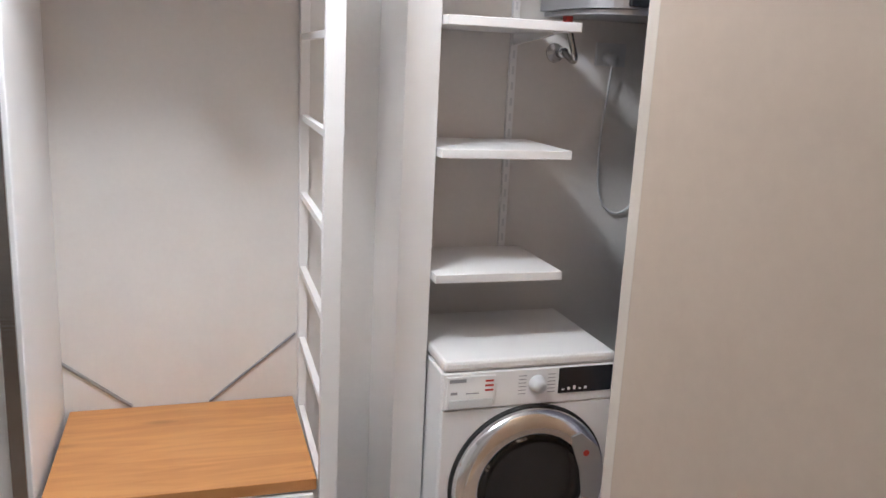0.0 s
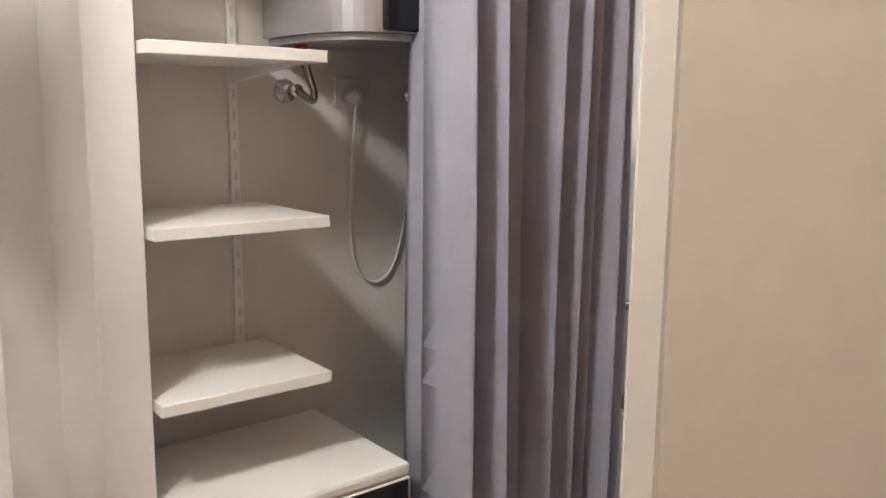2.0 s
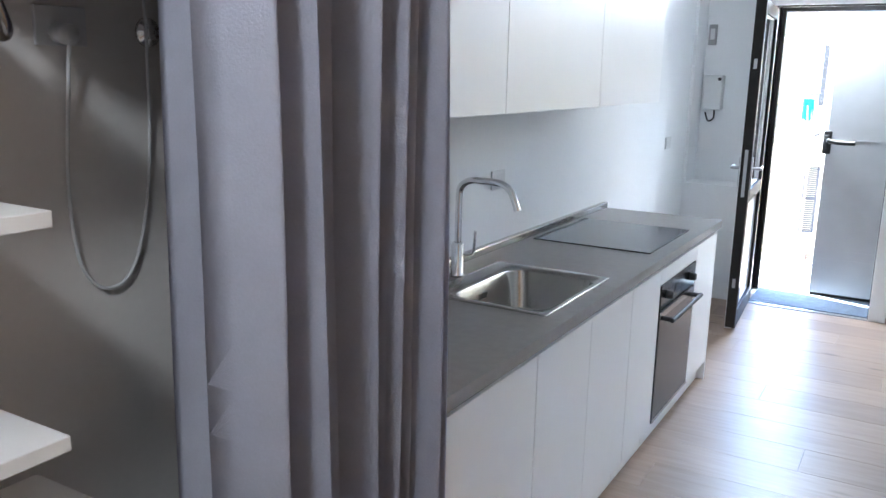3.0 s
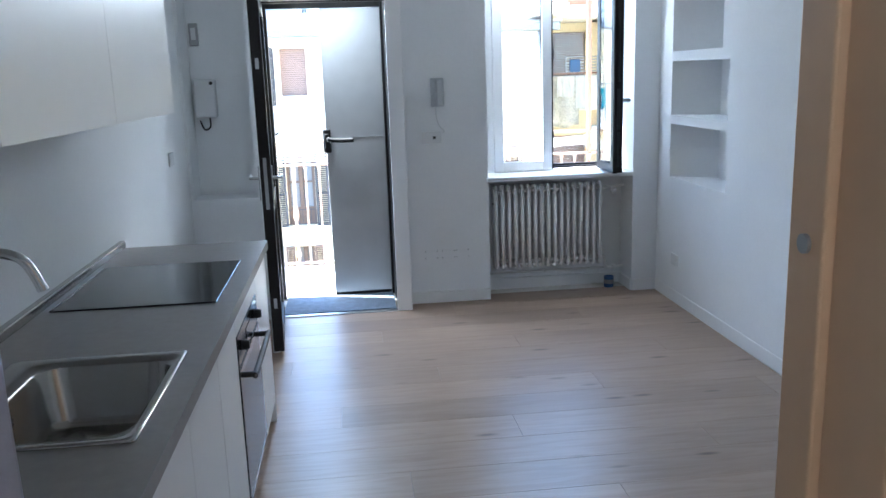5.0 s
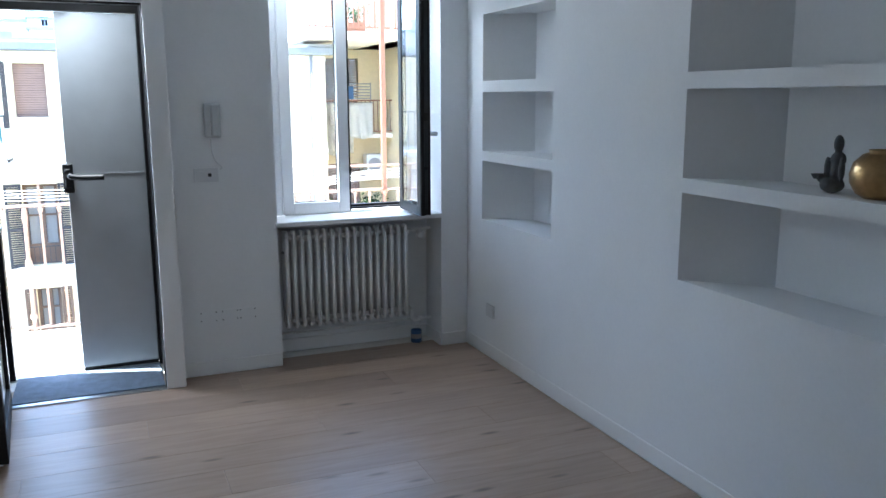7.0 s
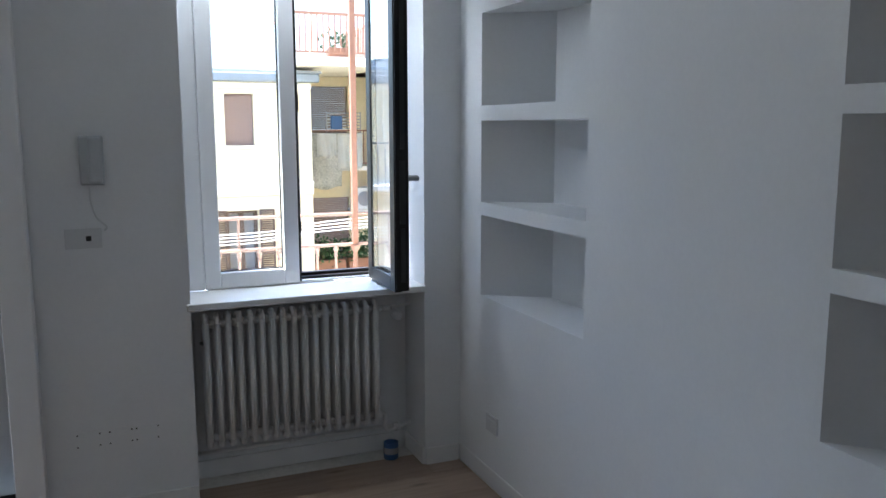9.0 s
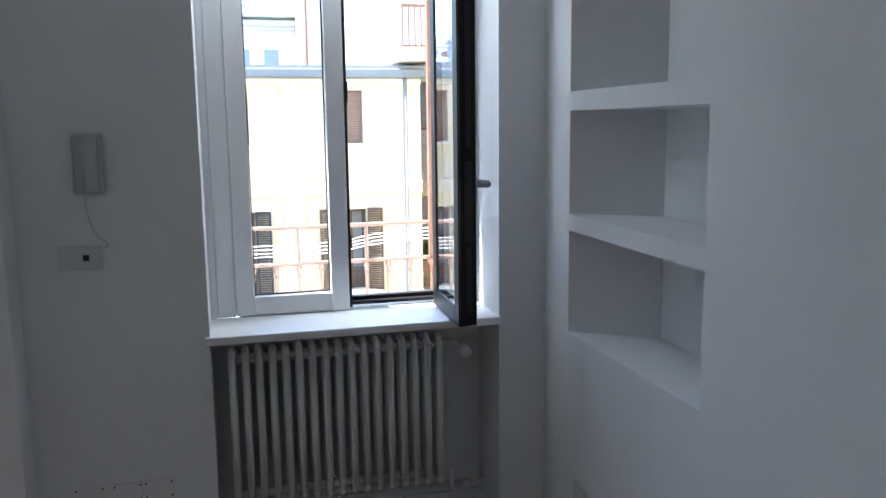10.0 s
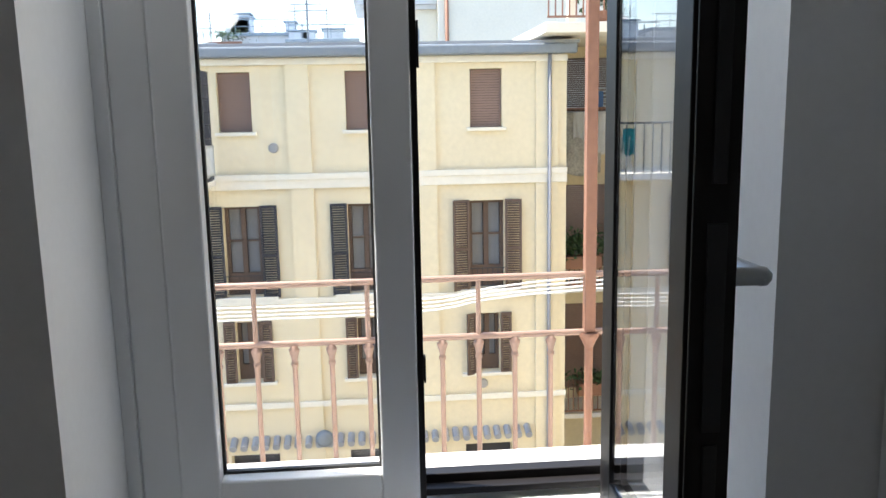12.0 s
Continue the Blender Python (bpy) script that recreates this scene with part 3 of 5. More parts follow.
# ---- kitchen ----
CY0, CY1, CXF, CXB = 0.94, 3.862, -0.667, -1.338
SY0, SY1, SX0, SX1 = 1.684, 2.271, -1.20, -0.735


def slab_with_hole(xs, ys, z0, z1):
    """One slab over a three by three grid without its middle cell."""
    bm = bmesh.new()
    v = {(i, k, z): bm.verts.new((xs[i], ys[k], (z0, z1)[z])) for i in range(4) for k in range(4) for z in range(2)}
    cells = [(i, k) for i in range(3) for k in range(3) if (i, k) != (1, 1)]
    for i, k in cells:
        for z in range(2):
            bm.faces.new((v[i, k, z], v[i + 1, k, z], v[i + 1, k + 1, z], v[i, k + 1, z]))
        for (a, c), (d, e), (p, q) in (((i, k), (i + 1, k), (0, -1)), ((i + 1, k), (i + 1, k + 1), (1, 0)), ((i + 1, k + 1), (i, k + 1), (0, 1)), ((i, k + 1), (i, k), (-1, 0))):
            if (i + p, k + q) not in cells:
                bm.faces.new((v[a, c, 0], v[d, e, 0], v[d, e, 1], v[a, c, 1]))
    return bm


wt = slab_with_hole((CXB + .002, SX0 + 0.02, SX1 - 0.015, CXF), (CY0, SY0 + 0.02, SY1 - 0.02, CY1), 0.86, 0.9)
tagged(finish("worktop", wt, COUNTER), "grey laminate kitchen worktop with cut-out for the sink", "worktop")
tagged(finish("splash_strip", boxes([(CXB + .002, CXB + 0.03, CY0, CY1, 0.9, 0.935)], 0.006), STEEL), "metal sealing strip along the worktop", "strip")


def base_unit(y0, y1, doors, name="base_cabinet", top=0.859):
    u = thing(name, "white handleless base cabinet under the worktop", "cabinet", group="kitchen base units")
    part("body", box(CXB + .01, CXF - 0.042, y0 + .001, y1 - .001, 0.10, top), GLOSS, u)
    part("plinth", box(CXB + .03, CXF - 0.06, y0 + .001, y1 - .001, 0, 0.10), GLOSS, u)
    part("grip_rail", box(CXF - 0.06, CXF - 0.045, y0 + .001, y1 - .001, 0.83, 0.858), GREYM, u)
    n = doors
    for i in range(n):
        a, b = y0 + (y1 - y0) * i / n, y0 + (y1 - y0) * (i + 1) / n
        part("door", box(CXF - 0.04, CXF - 0.02, a + 0.0015, b - 0.0015, 0.105, 0.832, 0.0015), LACQ, u)
    return u


base_unit(0.96, 1.52, 1)
base_unit(1.523, 2.42, 2, top=0.70)
base_unit(2.423, 2.81, 1)
ov = thing("oven_unit", "white oven housing with black built-in oven", "oven", group="kitchen base units")
part("housing", boxes([(CXB + .01, CXF - 0.042, 2.813, 2.823, 0.1, 0.859), (CXB + .01, CXF - 0.042, 3.42, 3.43, 0.1, 0.859), (CXB + .01, CXF - 0.30, 2.823, 3.42, 0.1, 0.859)]), GLOSS, ov)
part("top_filler", box(CXF - 0.04, CXF - 0.02, 2.813, 3.43, 0.762, 0.832, 0.001), LACQ, ov)
part("plinth", box(CXB + .03, CXF - 0.06, 2.813, 3.43, 0, 0.10), GLOSS, ov)
od = part("oven_door", box(CXF - 0.045, CXF - 0.018, 2.826, 3.417, 0.115, 0.64, 0.003), OVEN, ov, "black glass oven door")
part("door_trim", box(CXF - 0.0178, CXF - 0.016, 2.83, 3.413, 0.605, 0.635), STEEL, od)
part("door_trim", box(CXF - 0.0178, CXF - 0.016, 2.83, 3.413, 0.118, 0.135), STEEL, od)
part("handle", tube([(CXF - 0.02, 2.88, 0.60), (CXF + 0.022, 2.88, 0.60), (CXF + 0.028, 2.90, 0.60), (CXF + 0.028, 3.34, 0.60), (CXF + 0.022, 3.36, 0.60), (CXF - 0.02, 3.36, 0.60)], 0.011), BLACK, od, "black bar handle", True)
cp = part("control_panel", box(CXF - 0.045, CXF - 0.018, 2.826, 3.417, 0.645, 0.758, 0.003), OVEN, ov, "black glass control panel")
for y in (2.92, 3.32):
    part("knob", lathe([(0.019, 0), (0.019, 0.012), (0.016, 0.028), (0, 0.028)], 20, (CXF - 0.018, y, 0.70), 'X'), BLACK, cp, smooth=True)
part("display", box(CXF - 0.0178, CXF - 0.0165, 3.05, 3.20, 0.68, 0.72), OVEN, cp)
base_unit(3.433, 3.835, 1)
tagged(finish("end_panel", box(CXB + .01, CXF - 0.02, 3.837, 3.856, 0, 0.859, 0.001), LACQ), "white end panel of the kitchen run", "panel")

# hob
hob = thing("hob", "black ceramic induction hob set in the worktop", "hob")
part("glass", box(-1.282, -0.735, 2.778, 3.428, 0.9, 0.906, 0.002), HOB, hob)
# sink
sk = thing("sink", "brushed steel inset sink with a single rounded bowl", "sink")


def bowl():
    bm = bmesh.new()

    def ring(x0, x1, y0, y1, r, z):
        vs = []
        for cx, cy, a0 in ((x1 - r, y1 - r, 0), (x0 + r, y1 - r, 90), (x0 + r, y0 + r, 180), (x1 - r, y0 + r, 270)):
            for k in range(7):
                a = radians(a0 + 15 * k)
                vs.append(bm.verts.new((cx + r * math.cos(a), cy + r * math.sin(a), z)))
        return vs
    rs = [ring(SX0, SX1, SY0, SY1, 0.012, 0.9005), ring(SX0, SX1, SY0, SY1, 0.012, 0.9055), ring(SX0 + .004, SX1 - .004, SY0 + .004, SY1 - .004, 0.012, 0.907),
          ring(SX0 + 0.09, SX1 - 0.022, SY0 + 0.028, SY1 - 0.06, 0.07, 0.905), ring(SX0 + 0.094, SX1 - 0.026, SY0 + 0.032, SY1 - 0.064, 0.07, 0.898),
          ring(SX0 + 0.105, SX1 - 0.037, SY0 + 0.043, SY1 - 0.075, 0.07, 0.76), ring(SX0 + 0.125, SX1 - 0.057, SY0 + 0.063, SY1 - 0.095, 0.06, 0.738)]
    for a, b in zip(rs, rs[1:]):
        for k in range(len(a)):
            bm.faces.new((a[k], a[(k + 1) % len(a)], b[(k + 1) % len(b)], b[k]))
    bm.faces.new(rs[-1])
    return bm


part("bowl", bowl(), STEEL, sk, smooth=True)
part("drain", lathe([(0, 0.739), (0.035, 0.739), (0.04, 0.741), (0.043, 0.739)], 24, (-0.95, 1.97, 0)), CHROME, sk)
part("overflow", boxes([(SX0 + 0.098, SX0 + 0.104, 1.93 + .018 * i, 1.94 + .018 * i, 0.84 + .012 * k, 0.848 + .012 * k) for i in range(3) for k in range(2)]), BLACK, sk)
tp = thing("tap", "chrome single-lever kitchen tap with a tall bent spout", "tap")
TX, TY = -1.226, 1.976
part("base", lathe([(0.0, 0.9), (0.027, 0.9), (0.027, 0.908), (0.023, 0.912), (0.023, 1.02), (0.019, 1.03), (0.0, 1.03)], 24, (TX, TY, 0)), CHROME, tp, smooth=True)
part("spout", tube([(TX, TY, 1.02), (TX, TY, 1.18), (TX + 0.008, TY, 1.235), (TX + 0.045, TY, 1.262), (TX + 0.10, TY, 1.265), (TX + 0.165, TY - .002, 1.262), (TX + 0.205, TY - .004, 1.245), (TX + 0.225, TY - .006, 1.215), (TX + 0.241, TY - 0.008, 1.178)], 0.0125, 14), CHROME, tp, smooth=True)
part("aerator", rod((TX + 0.2395, TY - 0.0078, 1.182), (TX + 0.243, TY - 0.0082, 1.172), 0.0135), CHROME, tp)
part("lever", tube([(TX + 0.02, TY + 0.01, 0.985), (TX + 0.05, TY + 0.02, 0.99), (TX + 0.058, TY + 0.022, 1.03), (TX + 0.06, TY + 0.022, 1.075)], 0.006), CHROME, tp, smooth=True)

# wall cabinets
edges = [0.95, 1.82, 2.69, 3.561]
for a, b in zip(edges, edges[1:]):
    u = thing("wall_cabinet", "white handleless wall cabinet above the worktop", "cabinet", group="kitchen wall cabinets")
    part("body", box(CXB + .002, -0.992, a + .001, b - .001, 1.53, 2.45), GLOSS, u)
    part("door", box(-0.99, -0.97, a + 0.0015, b - 0.0015, 1.515, 2.45, 0.0015), LACQ, u)
struct(finish("cabinet_end_panel", box(CXB, CXF - 0.02, 0.90, 0.935, 0, ROOM_H), LACQ), "white tall panel between laundry niche and kitchen", "wall")


def plate(name, label, x0, x1, y0, y1, z0, z1, face, n=2, dark=True):
    """A switch or socket plate lying on a wall; face names the axis it looks along."""
    t = thing(name, label, "socket" if "socket" in name else "switch")
    part("plate", box(x0, x1, y0, y1, z0, z1, 0.002), PLAST, t)
    for i in range(n):
        if face == 'y':
            w = (x1 - x0) * 0.8 / n
            a = x0 + (x1 - x0) * 0.1 + w * i
            part("rocker", box(a + .001, a + w - .001, y0 - 0.003, y0, z0 + (z1 - z0) * .22, z1 - (z1 - z0) * .22, 0.001), PLAST, t)
        else:
            w = (y1 - y0) * 0.8 / n
            a = y0 + (y1 - y0) * 0.1 + w * i
            xs = (x1, x1 + 0.003) if face == 'x' else (x0 - 0.003, x0)
            part("rocker", box(*xs, a + .001, a + w - .001, z0 + (z1 - z0) * .22, z1 - (z1 - z0) * .22, 0.001), PLAST, t)
    return t


plate("socket_plate", "white socket plate above the sink", CXB + .001, CXB + 0.01, 2.44, 2.56, 1.16, 1.24, 'x', 3)
plate("switch_plate", "white switch plate on the kitchen wall", CXB + .001, CXB + 0.01, 5.05, 5.17, 1.15, 1.23, 'x', 2)
# small devices in the wall recess left of the balcony door
mb = thing("meter_box", "small white wall unit with a cable in the recess", "control box")
part("case", box(-1.29, -1.15, 5.80, 5.899, 1.40, 1.66, 0.012), PLAST, mb)
part("knob", rod((-1.17, 5.80, 1.63), (-1.17, 5.785, 1.63), 0.012), BLACK, mb)
part("cable", tube([(-1.2, 5.83, 1.41), (-1.2, 5.82, 1.34), (-1.24, 5.83, 1.32), (-1.27, 5.85, 1.38)], 0.006), BLACK, mb)
th = thing("thermostat", "narrow dark-framed thermostat in the recess", "thermostat")
part("case", box(-1.30, -1.24, 5.88, 5.899, 1.88, 2.03, 0.004), GREYM, th)
part("display", box(-1.285, -1.255, 5.876, 5.88, 1.92, 2.0), PLAST, th)

# ---- living room: wall fittings ----
ip = thing("intercom", "white wall intercom handset with coiled cord", "intercom")
part("base", box(0.318, 0.41, 5.755, 5.789, 1.42, 1.615, 0.008), SHADEI, ip)
part("handset", box(0.352, 0.402, 5.73, 5.755, 1.425, 1.61, 0.012), SHADEI, ip)
part("cord", tube([(0.35, 5.76, 1.412), (0.352, 5.765, 1.35), (0.37, 5.77, 1.29), (0.405, 5.775, 1.25), (0.395, 5.78, 1.235)], 0.004, 6), PLAST, ip)
t = plate("switch_plate", "white switch plate with indicator below the intercom", 0.247, 0.385, 5.778, 5.789, 1.165, 1.245, 'y', 2)
part("indicator", box(0.325, 0.345, 5.7735, 5.7745, 1.195, 1.215), BLACK, t)
for i, x in enumerate((0.235, 0.36, 0.465)):
    t = thing("blank_plate", "white blank socket plate painted over, near the skirting", "socket", group="blank plates")
    part("plate", box(x, x + 0.10, 5.783, 5.7895, 0.325, 0.395, 0.001), WALL, t)
    part("screw_hole", boxes([(x + a, x + a + .006, 5.7822, 5.783, z, z + .006) for a in (0.004, 0.09) for z in (0.332, 0.382)]), BLACK, t)
plate("socket_plate", "white socket plate low on the niche wall", 1.968, 1.9775, 5.37, 5.48, 0.265, 0.345, '-x', 2)

# ornaments in the large recess
vs = thing("vase", "round hammered brass vase in the wall niche", "vase")
part("body", lathe([(0, 0), (0.055, 0), (0.08, 0.015), (0.099, 0.05), (0.102, 0.08), (0.092, 0.115), (0.066, 0.142), (0.046, 0.15), (0.05, 0.158), (0.044, 0.158), (0.04, 0.148), (0.055, 0.138), (0, 0.02)], 40, (2.11, 2.80, 1.312)), GOLD, vs, smooth=True)


def statue():
    bm = bmesh.new()
    for (x, y, z), s in (((0, 0, 0.03), (0.075, 0.06, 0.03)), ((0.02, -0.01, 0.085), (0.036, 0.043, 0.065)), ((0.022, -0.01, 0.125), (0.034, 0.05, 0.03)), ((0.02, -0.008, 0.182), (0.028, 0.028, 0.034)),
                         ((0.0, 0.045, 0.09), (0.018, 0.018, 0.045)), ((0.0, -0.06, 0.09), (0.018, 0.018, 0.045)), ((-0.03, 0.04, 0.055), (0.045, 0.02, 0.018)), ((-0.04, 0.0, 0.045), (0.03, 0.05, 0.014)), ((0.02, -0.008, 0.153), (0.014, 0.014, 0.02))):
        own = bmesh.new()
        bmesh.ops.create_uvsphere(own, u_segments=16, v_segments=10, radius=1)
        own.transform(Matrix.Translation((x, y, z)) @ Matrix.Diagonal((*s, 1)))
        merge(bm, own)
    own = lathe([(0, 0.05), (0.02, 0.05), (0.035, 0.066), (0.037, 0.07), (0.028, 0.068), (0, 0.058)], 16, (-0.03, 0.085, 0))
    merge(bm, own)
    return bm


st = tagged(finish("statue", statue(), STATUE, smooth=True), "small dark stone figure seated with a bowl in the niche", "statue")
md = st.modifiers.new("fuse", 'REMESH')
md.mode, md.voxel_size, md.use_smooth_shade = 'VOXEL', 0.004, True
st.location = (2.1, 2.99, 1.3105)
st.scale = (0.62, 0.58, 0.93)

# ---- laundry niche ----
PY0, PY1 = -0.36, -0.262
struct(finish("niche_partition", box(-1.25, -0.925, PY0, PY1, 0, ROOM_H, 0.002), GLOSS), "glossy white partition between wardrobe and laundry", "wall")

wm = thing("washing_machine", "white front-loading washing machine with chrome round door", "washing machine")
MX0, MX1, MY0, MY1, MZ = -1.22, -0.77, -0.256, 0.282, 0.85
part("body", box(MX0, MX1 - 0.012, MY0, MY1, 0.012, 0.815, 0.01), LACQ, wm)
part("top", box(MX0, MX1, MY0, MY1, 0.817, MZ, 0.01), GLOSS, wm)
part("foot", boxes([(a, a + .04, b, b + .04, 0, 0.012) for a in (MX0 + .03, MX1 - .09) for b in (MY0 + .03, MY1 - .07)]), BLACK, wm)
fp = part("front_panel", box(MX1 - 0.012, MX1, MY0 + .001, MY1 - .001, 0.02, 0.70, 0.004), LACQ, wm)
cpn = part("control_panel", box(MX1 - 0.012, MX1 + 0.002, MY0 + .001, MY1 - .001, 0.703, 0.815, 0.004), LACQ, wm)
part("display", box(MX1 + 0.002, MX1 + 0.005, 0.098, 0.272, 0.732, 0.812, 0.002), OVEN, cpn, "black glass display")
part("display_marks", boxes([(MX1 + 0.005, MX1 + 0.0055, 0.11 + .018 * i, 0.118 + .018 * i, 0.742, 0.746 + 0.004 * (i % 3)) for i in range(5)]), PLAST, cpn)
part("program_dial", lathe([(0.026, 0), (0.026, 0.004), (0.022, 0.006), (0.020, 0.026), (0, 0.028)], 28, (MX1 + 0.002, 0.03, 0.768), 'X'), PLAST, cpn, smooth=True)
part("dial_print", boxes([(MX1 + 0.002, MX1 + 0.0025, 0.03 + s * 0.034 + (0 if s > 0 else -0.024), 0.03 + s * 0.034 + (0.024 if s > 0 else 0), 0.738 + .011 * i, 0.740 + .011 * i) for i in range(6) for s in (-1, 1)]), GREYP, cpn)
dr = part("detergent_drawer", box(MX1 + 0.002, MX1 + 0.007, -0.248, -0.10, 0.706, 0.806, 0.003), LACQ, cpn)
part("drawer_grip", box(MX1 + 0.007, MX1 + 0.010, -0.24, -0.108, 0.71, 0.736, 0.002), PLAST, dr)
part("brand_bar", box(MX1 + 0.007, MX1 + 0.0075, -0.24, -0.19, 0.788, 0.798), GREYP, dr)
part("print_bar", boxes([(MX1 + 0.007, MX1 + 0.0075, -0.132, -0.107, 0.758 + .014 * i, 0.764 + .014 * i) for i in range(3)]), REDP, dr, "red printed marks")
part("print_bar", boxes([(MX1 + 0.007, MX1 + 0.0075, -0.19, -0.15, 0.752, 0.755), (MX1 + 0.007, MX1 + 0.0075, -0.235, -0.215, 0.752, 0.76)]), GREYP, dr)
DC = (MX1, 0.022, 0.455)
dd = part("door_ring", lathe([(0.238, 0.0), (0.243, 0.012), (0.239, 0.03), (0.222, 0.042), (0.180, 0.047), (0.168, 0.04), (0.166, 0.0)], 64, DC, 'X', False), CHROME, wm, "chrome ring of the round door", True)
part("ring_seal", lathe([(0.238, 0.0), (0.249, 0.0), (0.249, 0.006), (0.244, 0.010)], 64, DC, 'X', False), SEAL, dd)
part("door_glass", lathe([(0.0, 0.030), (0.06, 0.031), (0.12, 0.034), (0.155, 0.038), (0.1675, 0.038), (0.1675, 0.032), (0.12, 0.026), (0.0, 0.022)], 48, DC, 'X'), DOORGL, dd, smooth=True)
part("inner_ring", lathe([(0.140, 0.003), (0.166, 0.006), (0.166, 0.026), (0.152, 0.020)], 48, DC, 'X', False), DRUM, dd, smooth=True)
part("drum", lathe([(0.166, 0.0008), (0.12, 0.003), (0.09, 0.0075), (0.075, 0.003), (0.03, 0.005), (0.0, 0.007)], 48, DC, 'X'), DRUM, wm, smooth=True)
part("door_grip", prism([(0.02, -0.02), (0.075, -0.03), (0.085, 0.05), (0.06, 0.14), (0.0, 0.19), (-0.03, 0.18), (-0.025, 0.15), (0.005, 0.07)], 0.0, 0.007), GREYM, dd, "silver grey grip").matrix_basis = pose(MX1 + 0.043, 0.165, 0.43) @ Matrix(((0, 0, 1, 0), (1, 0, 0, 0), (0, 1, 0, 0), (0, 0, 0, 1)))
part("emblem", rod((MX1 + 0.0495, 0.185, 0.555), (MX1 + 0.052, 0.185, 0.555), 0.010), REDP, dd)

for z in (1.072, 1.433, 1.793, 2.15):
    s = thing("shelf", "white laminated shelf on wall brackets above the washing machine", "shelf", group="laundry shelves")
    part("board", box(-1.232, -0.882, PY1 + 0.004, 0.137, z - 0.026, z, 0.002), GLOSS, s)
    for y in (0.07,):
        part("bracket", prism([(-1.235, -0.062), (-1.235, -0.0265), (-0.93, -0.0265), (-0.93, -0.034)], 0, 0.012), TRIM, s).matrix_basis = Matrix(((1, 0, 0, 0), (0, 0, 1, y), (0, 1, 0, z), (0, 0, 0, 1)))
up = thing("shelf_upright", "white slotted wall upright carrying the shelves", "shelf rail")
part("rail", boxes([(-1.249, -1.236, 0.064, 0.088, 1.04, 2.3)], 0.002), TRIM, up)
part("slot", boxes([(-1.2362, -1.2355, 0.072, 0.080, 1.09 + 0.05 * i, 1.115 + 0.05 * i) for i in range(23)]), PLAST, up)["kind"] = "stuff"

wb = thing("water_heater", "white wall-hung water heater with silver band and black display", "water heater")


def heater(z0, z1, grow=0.0):
    pts = []
    for k in range(25):
        a = math.pi * k / 24
        pts.append((-1.2 + 0.36 * max(math.sin(a), 0) ** 0.55 + grow * (1 if 0 < k < 24 else 0), 0.37 - (0.225 + grow) * (abs(math.cos(a)) ** 0.6) * (1 if math.cos(a) > 0 else -1)))
    return prism(pts, z0, z1)


part("tank", heater(1.972, 2.62), LACQ, wb, smooth=False)
part("band", heater(1.838, 1.97, 0.003), GREYM, wb, "silver grey lower band")
part("base", heater(1.822, 1.837, -0.012), GREYM, wb)
part("mount", box(-1.249, -1.2, 0.2, 0.58, 2.1, 2.6), TRIM, wb)
part("display", box(-0.85, -0.828, 0.255, 0.385, 1.842, 1.962, 0.006), HOB, wb, "black glass display")
for y, c in ((0.19, REDP), (0.60, BLUE)):
    q = part("pipe_union", boxes([(-1.11, -1.08, y - .012, y + .012, 1.80, 1.824)], 0.004), c, wb)
    part("valve", lathe([(0.032, 0), (0.03, 0.006), (0.015, 0.012), (0.012, 0.05), (0.016, 0.052), (0.016, 0.07), (0, 0.07)], 20, (-1.249, y + 0.035, 1.715), 'X'), CHROME, wb, smooth=True)
    part("hose", tube([(-1.095, y, 1.81), (-1.09, y + .015, 1.75), (-1.09, y + .03, 1.705), (-1.12, y + .04, 1.69), (-1.18, y + .036, 1.715)], 0.010), STEEL, wb, "braided steel hose", True)
so = thing("heater_socket", "white plug and cable in a wall socket", "socket")
part("plate", box(-1.249, -1.24, 0.37, 0.48, 1.68, 1.755, 0.002), PLAST, so)
part("plug", rod((-1.24, 0.415, 1.705), (-1.20, 0.415, 1.70), 0.02), PLAST, so, smooth=True)
part("cable", tube([(-1.205, 0.415, 1.69), (-1.215, 0.412, 1.6), (-1.235, 0.41, 1.4), (-1.24, 0.43, 1.24), (-1.24, 0.49, 1.18), (-1.24, 0.56, 1.22), (-1.24, 0.61, 1.4), (-1.235, 0.62, 1.7), (-1.235, 0.61, 1.9)], 0.004, 8), PLAST, so, smooth=True)


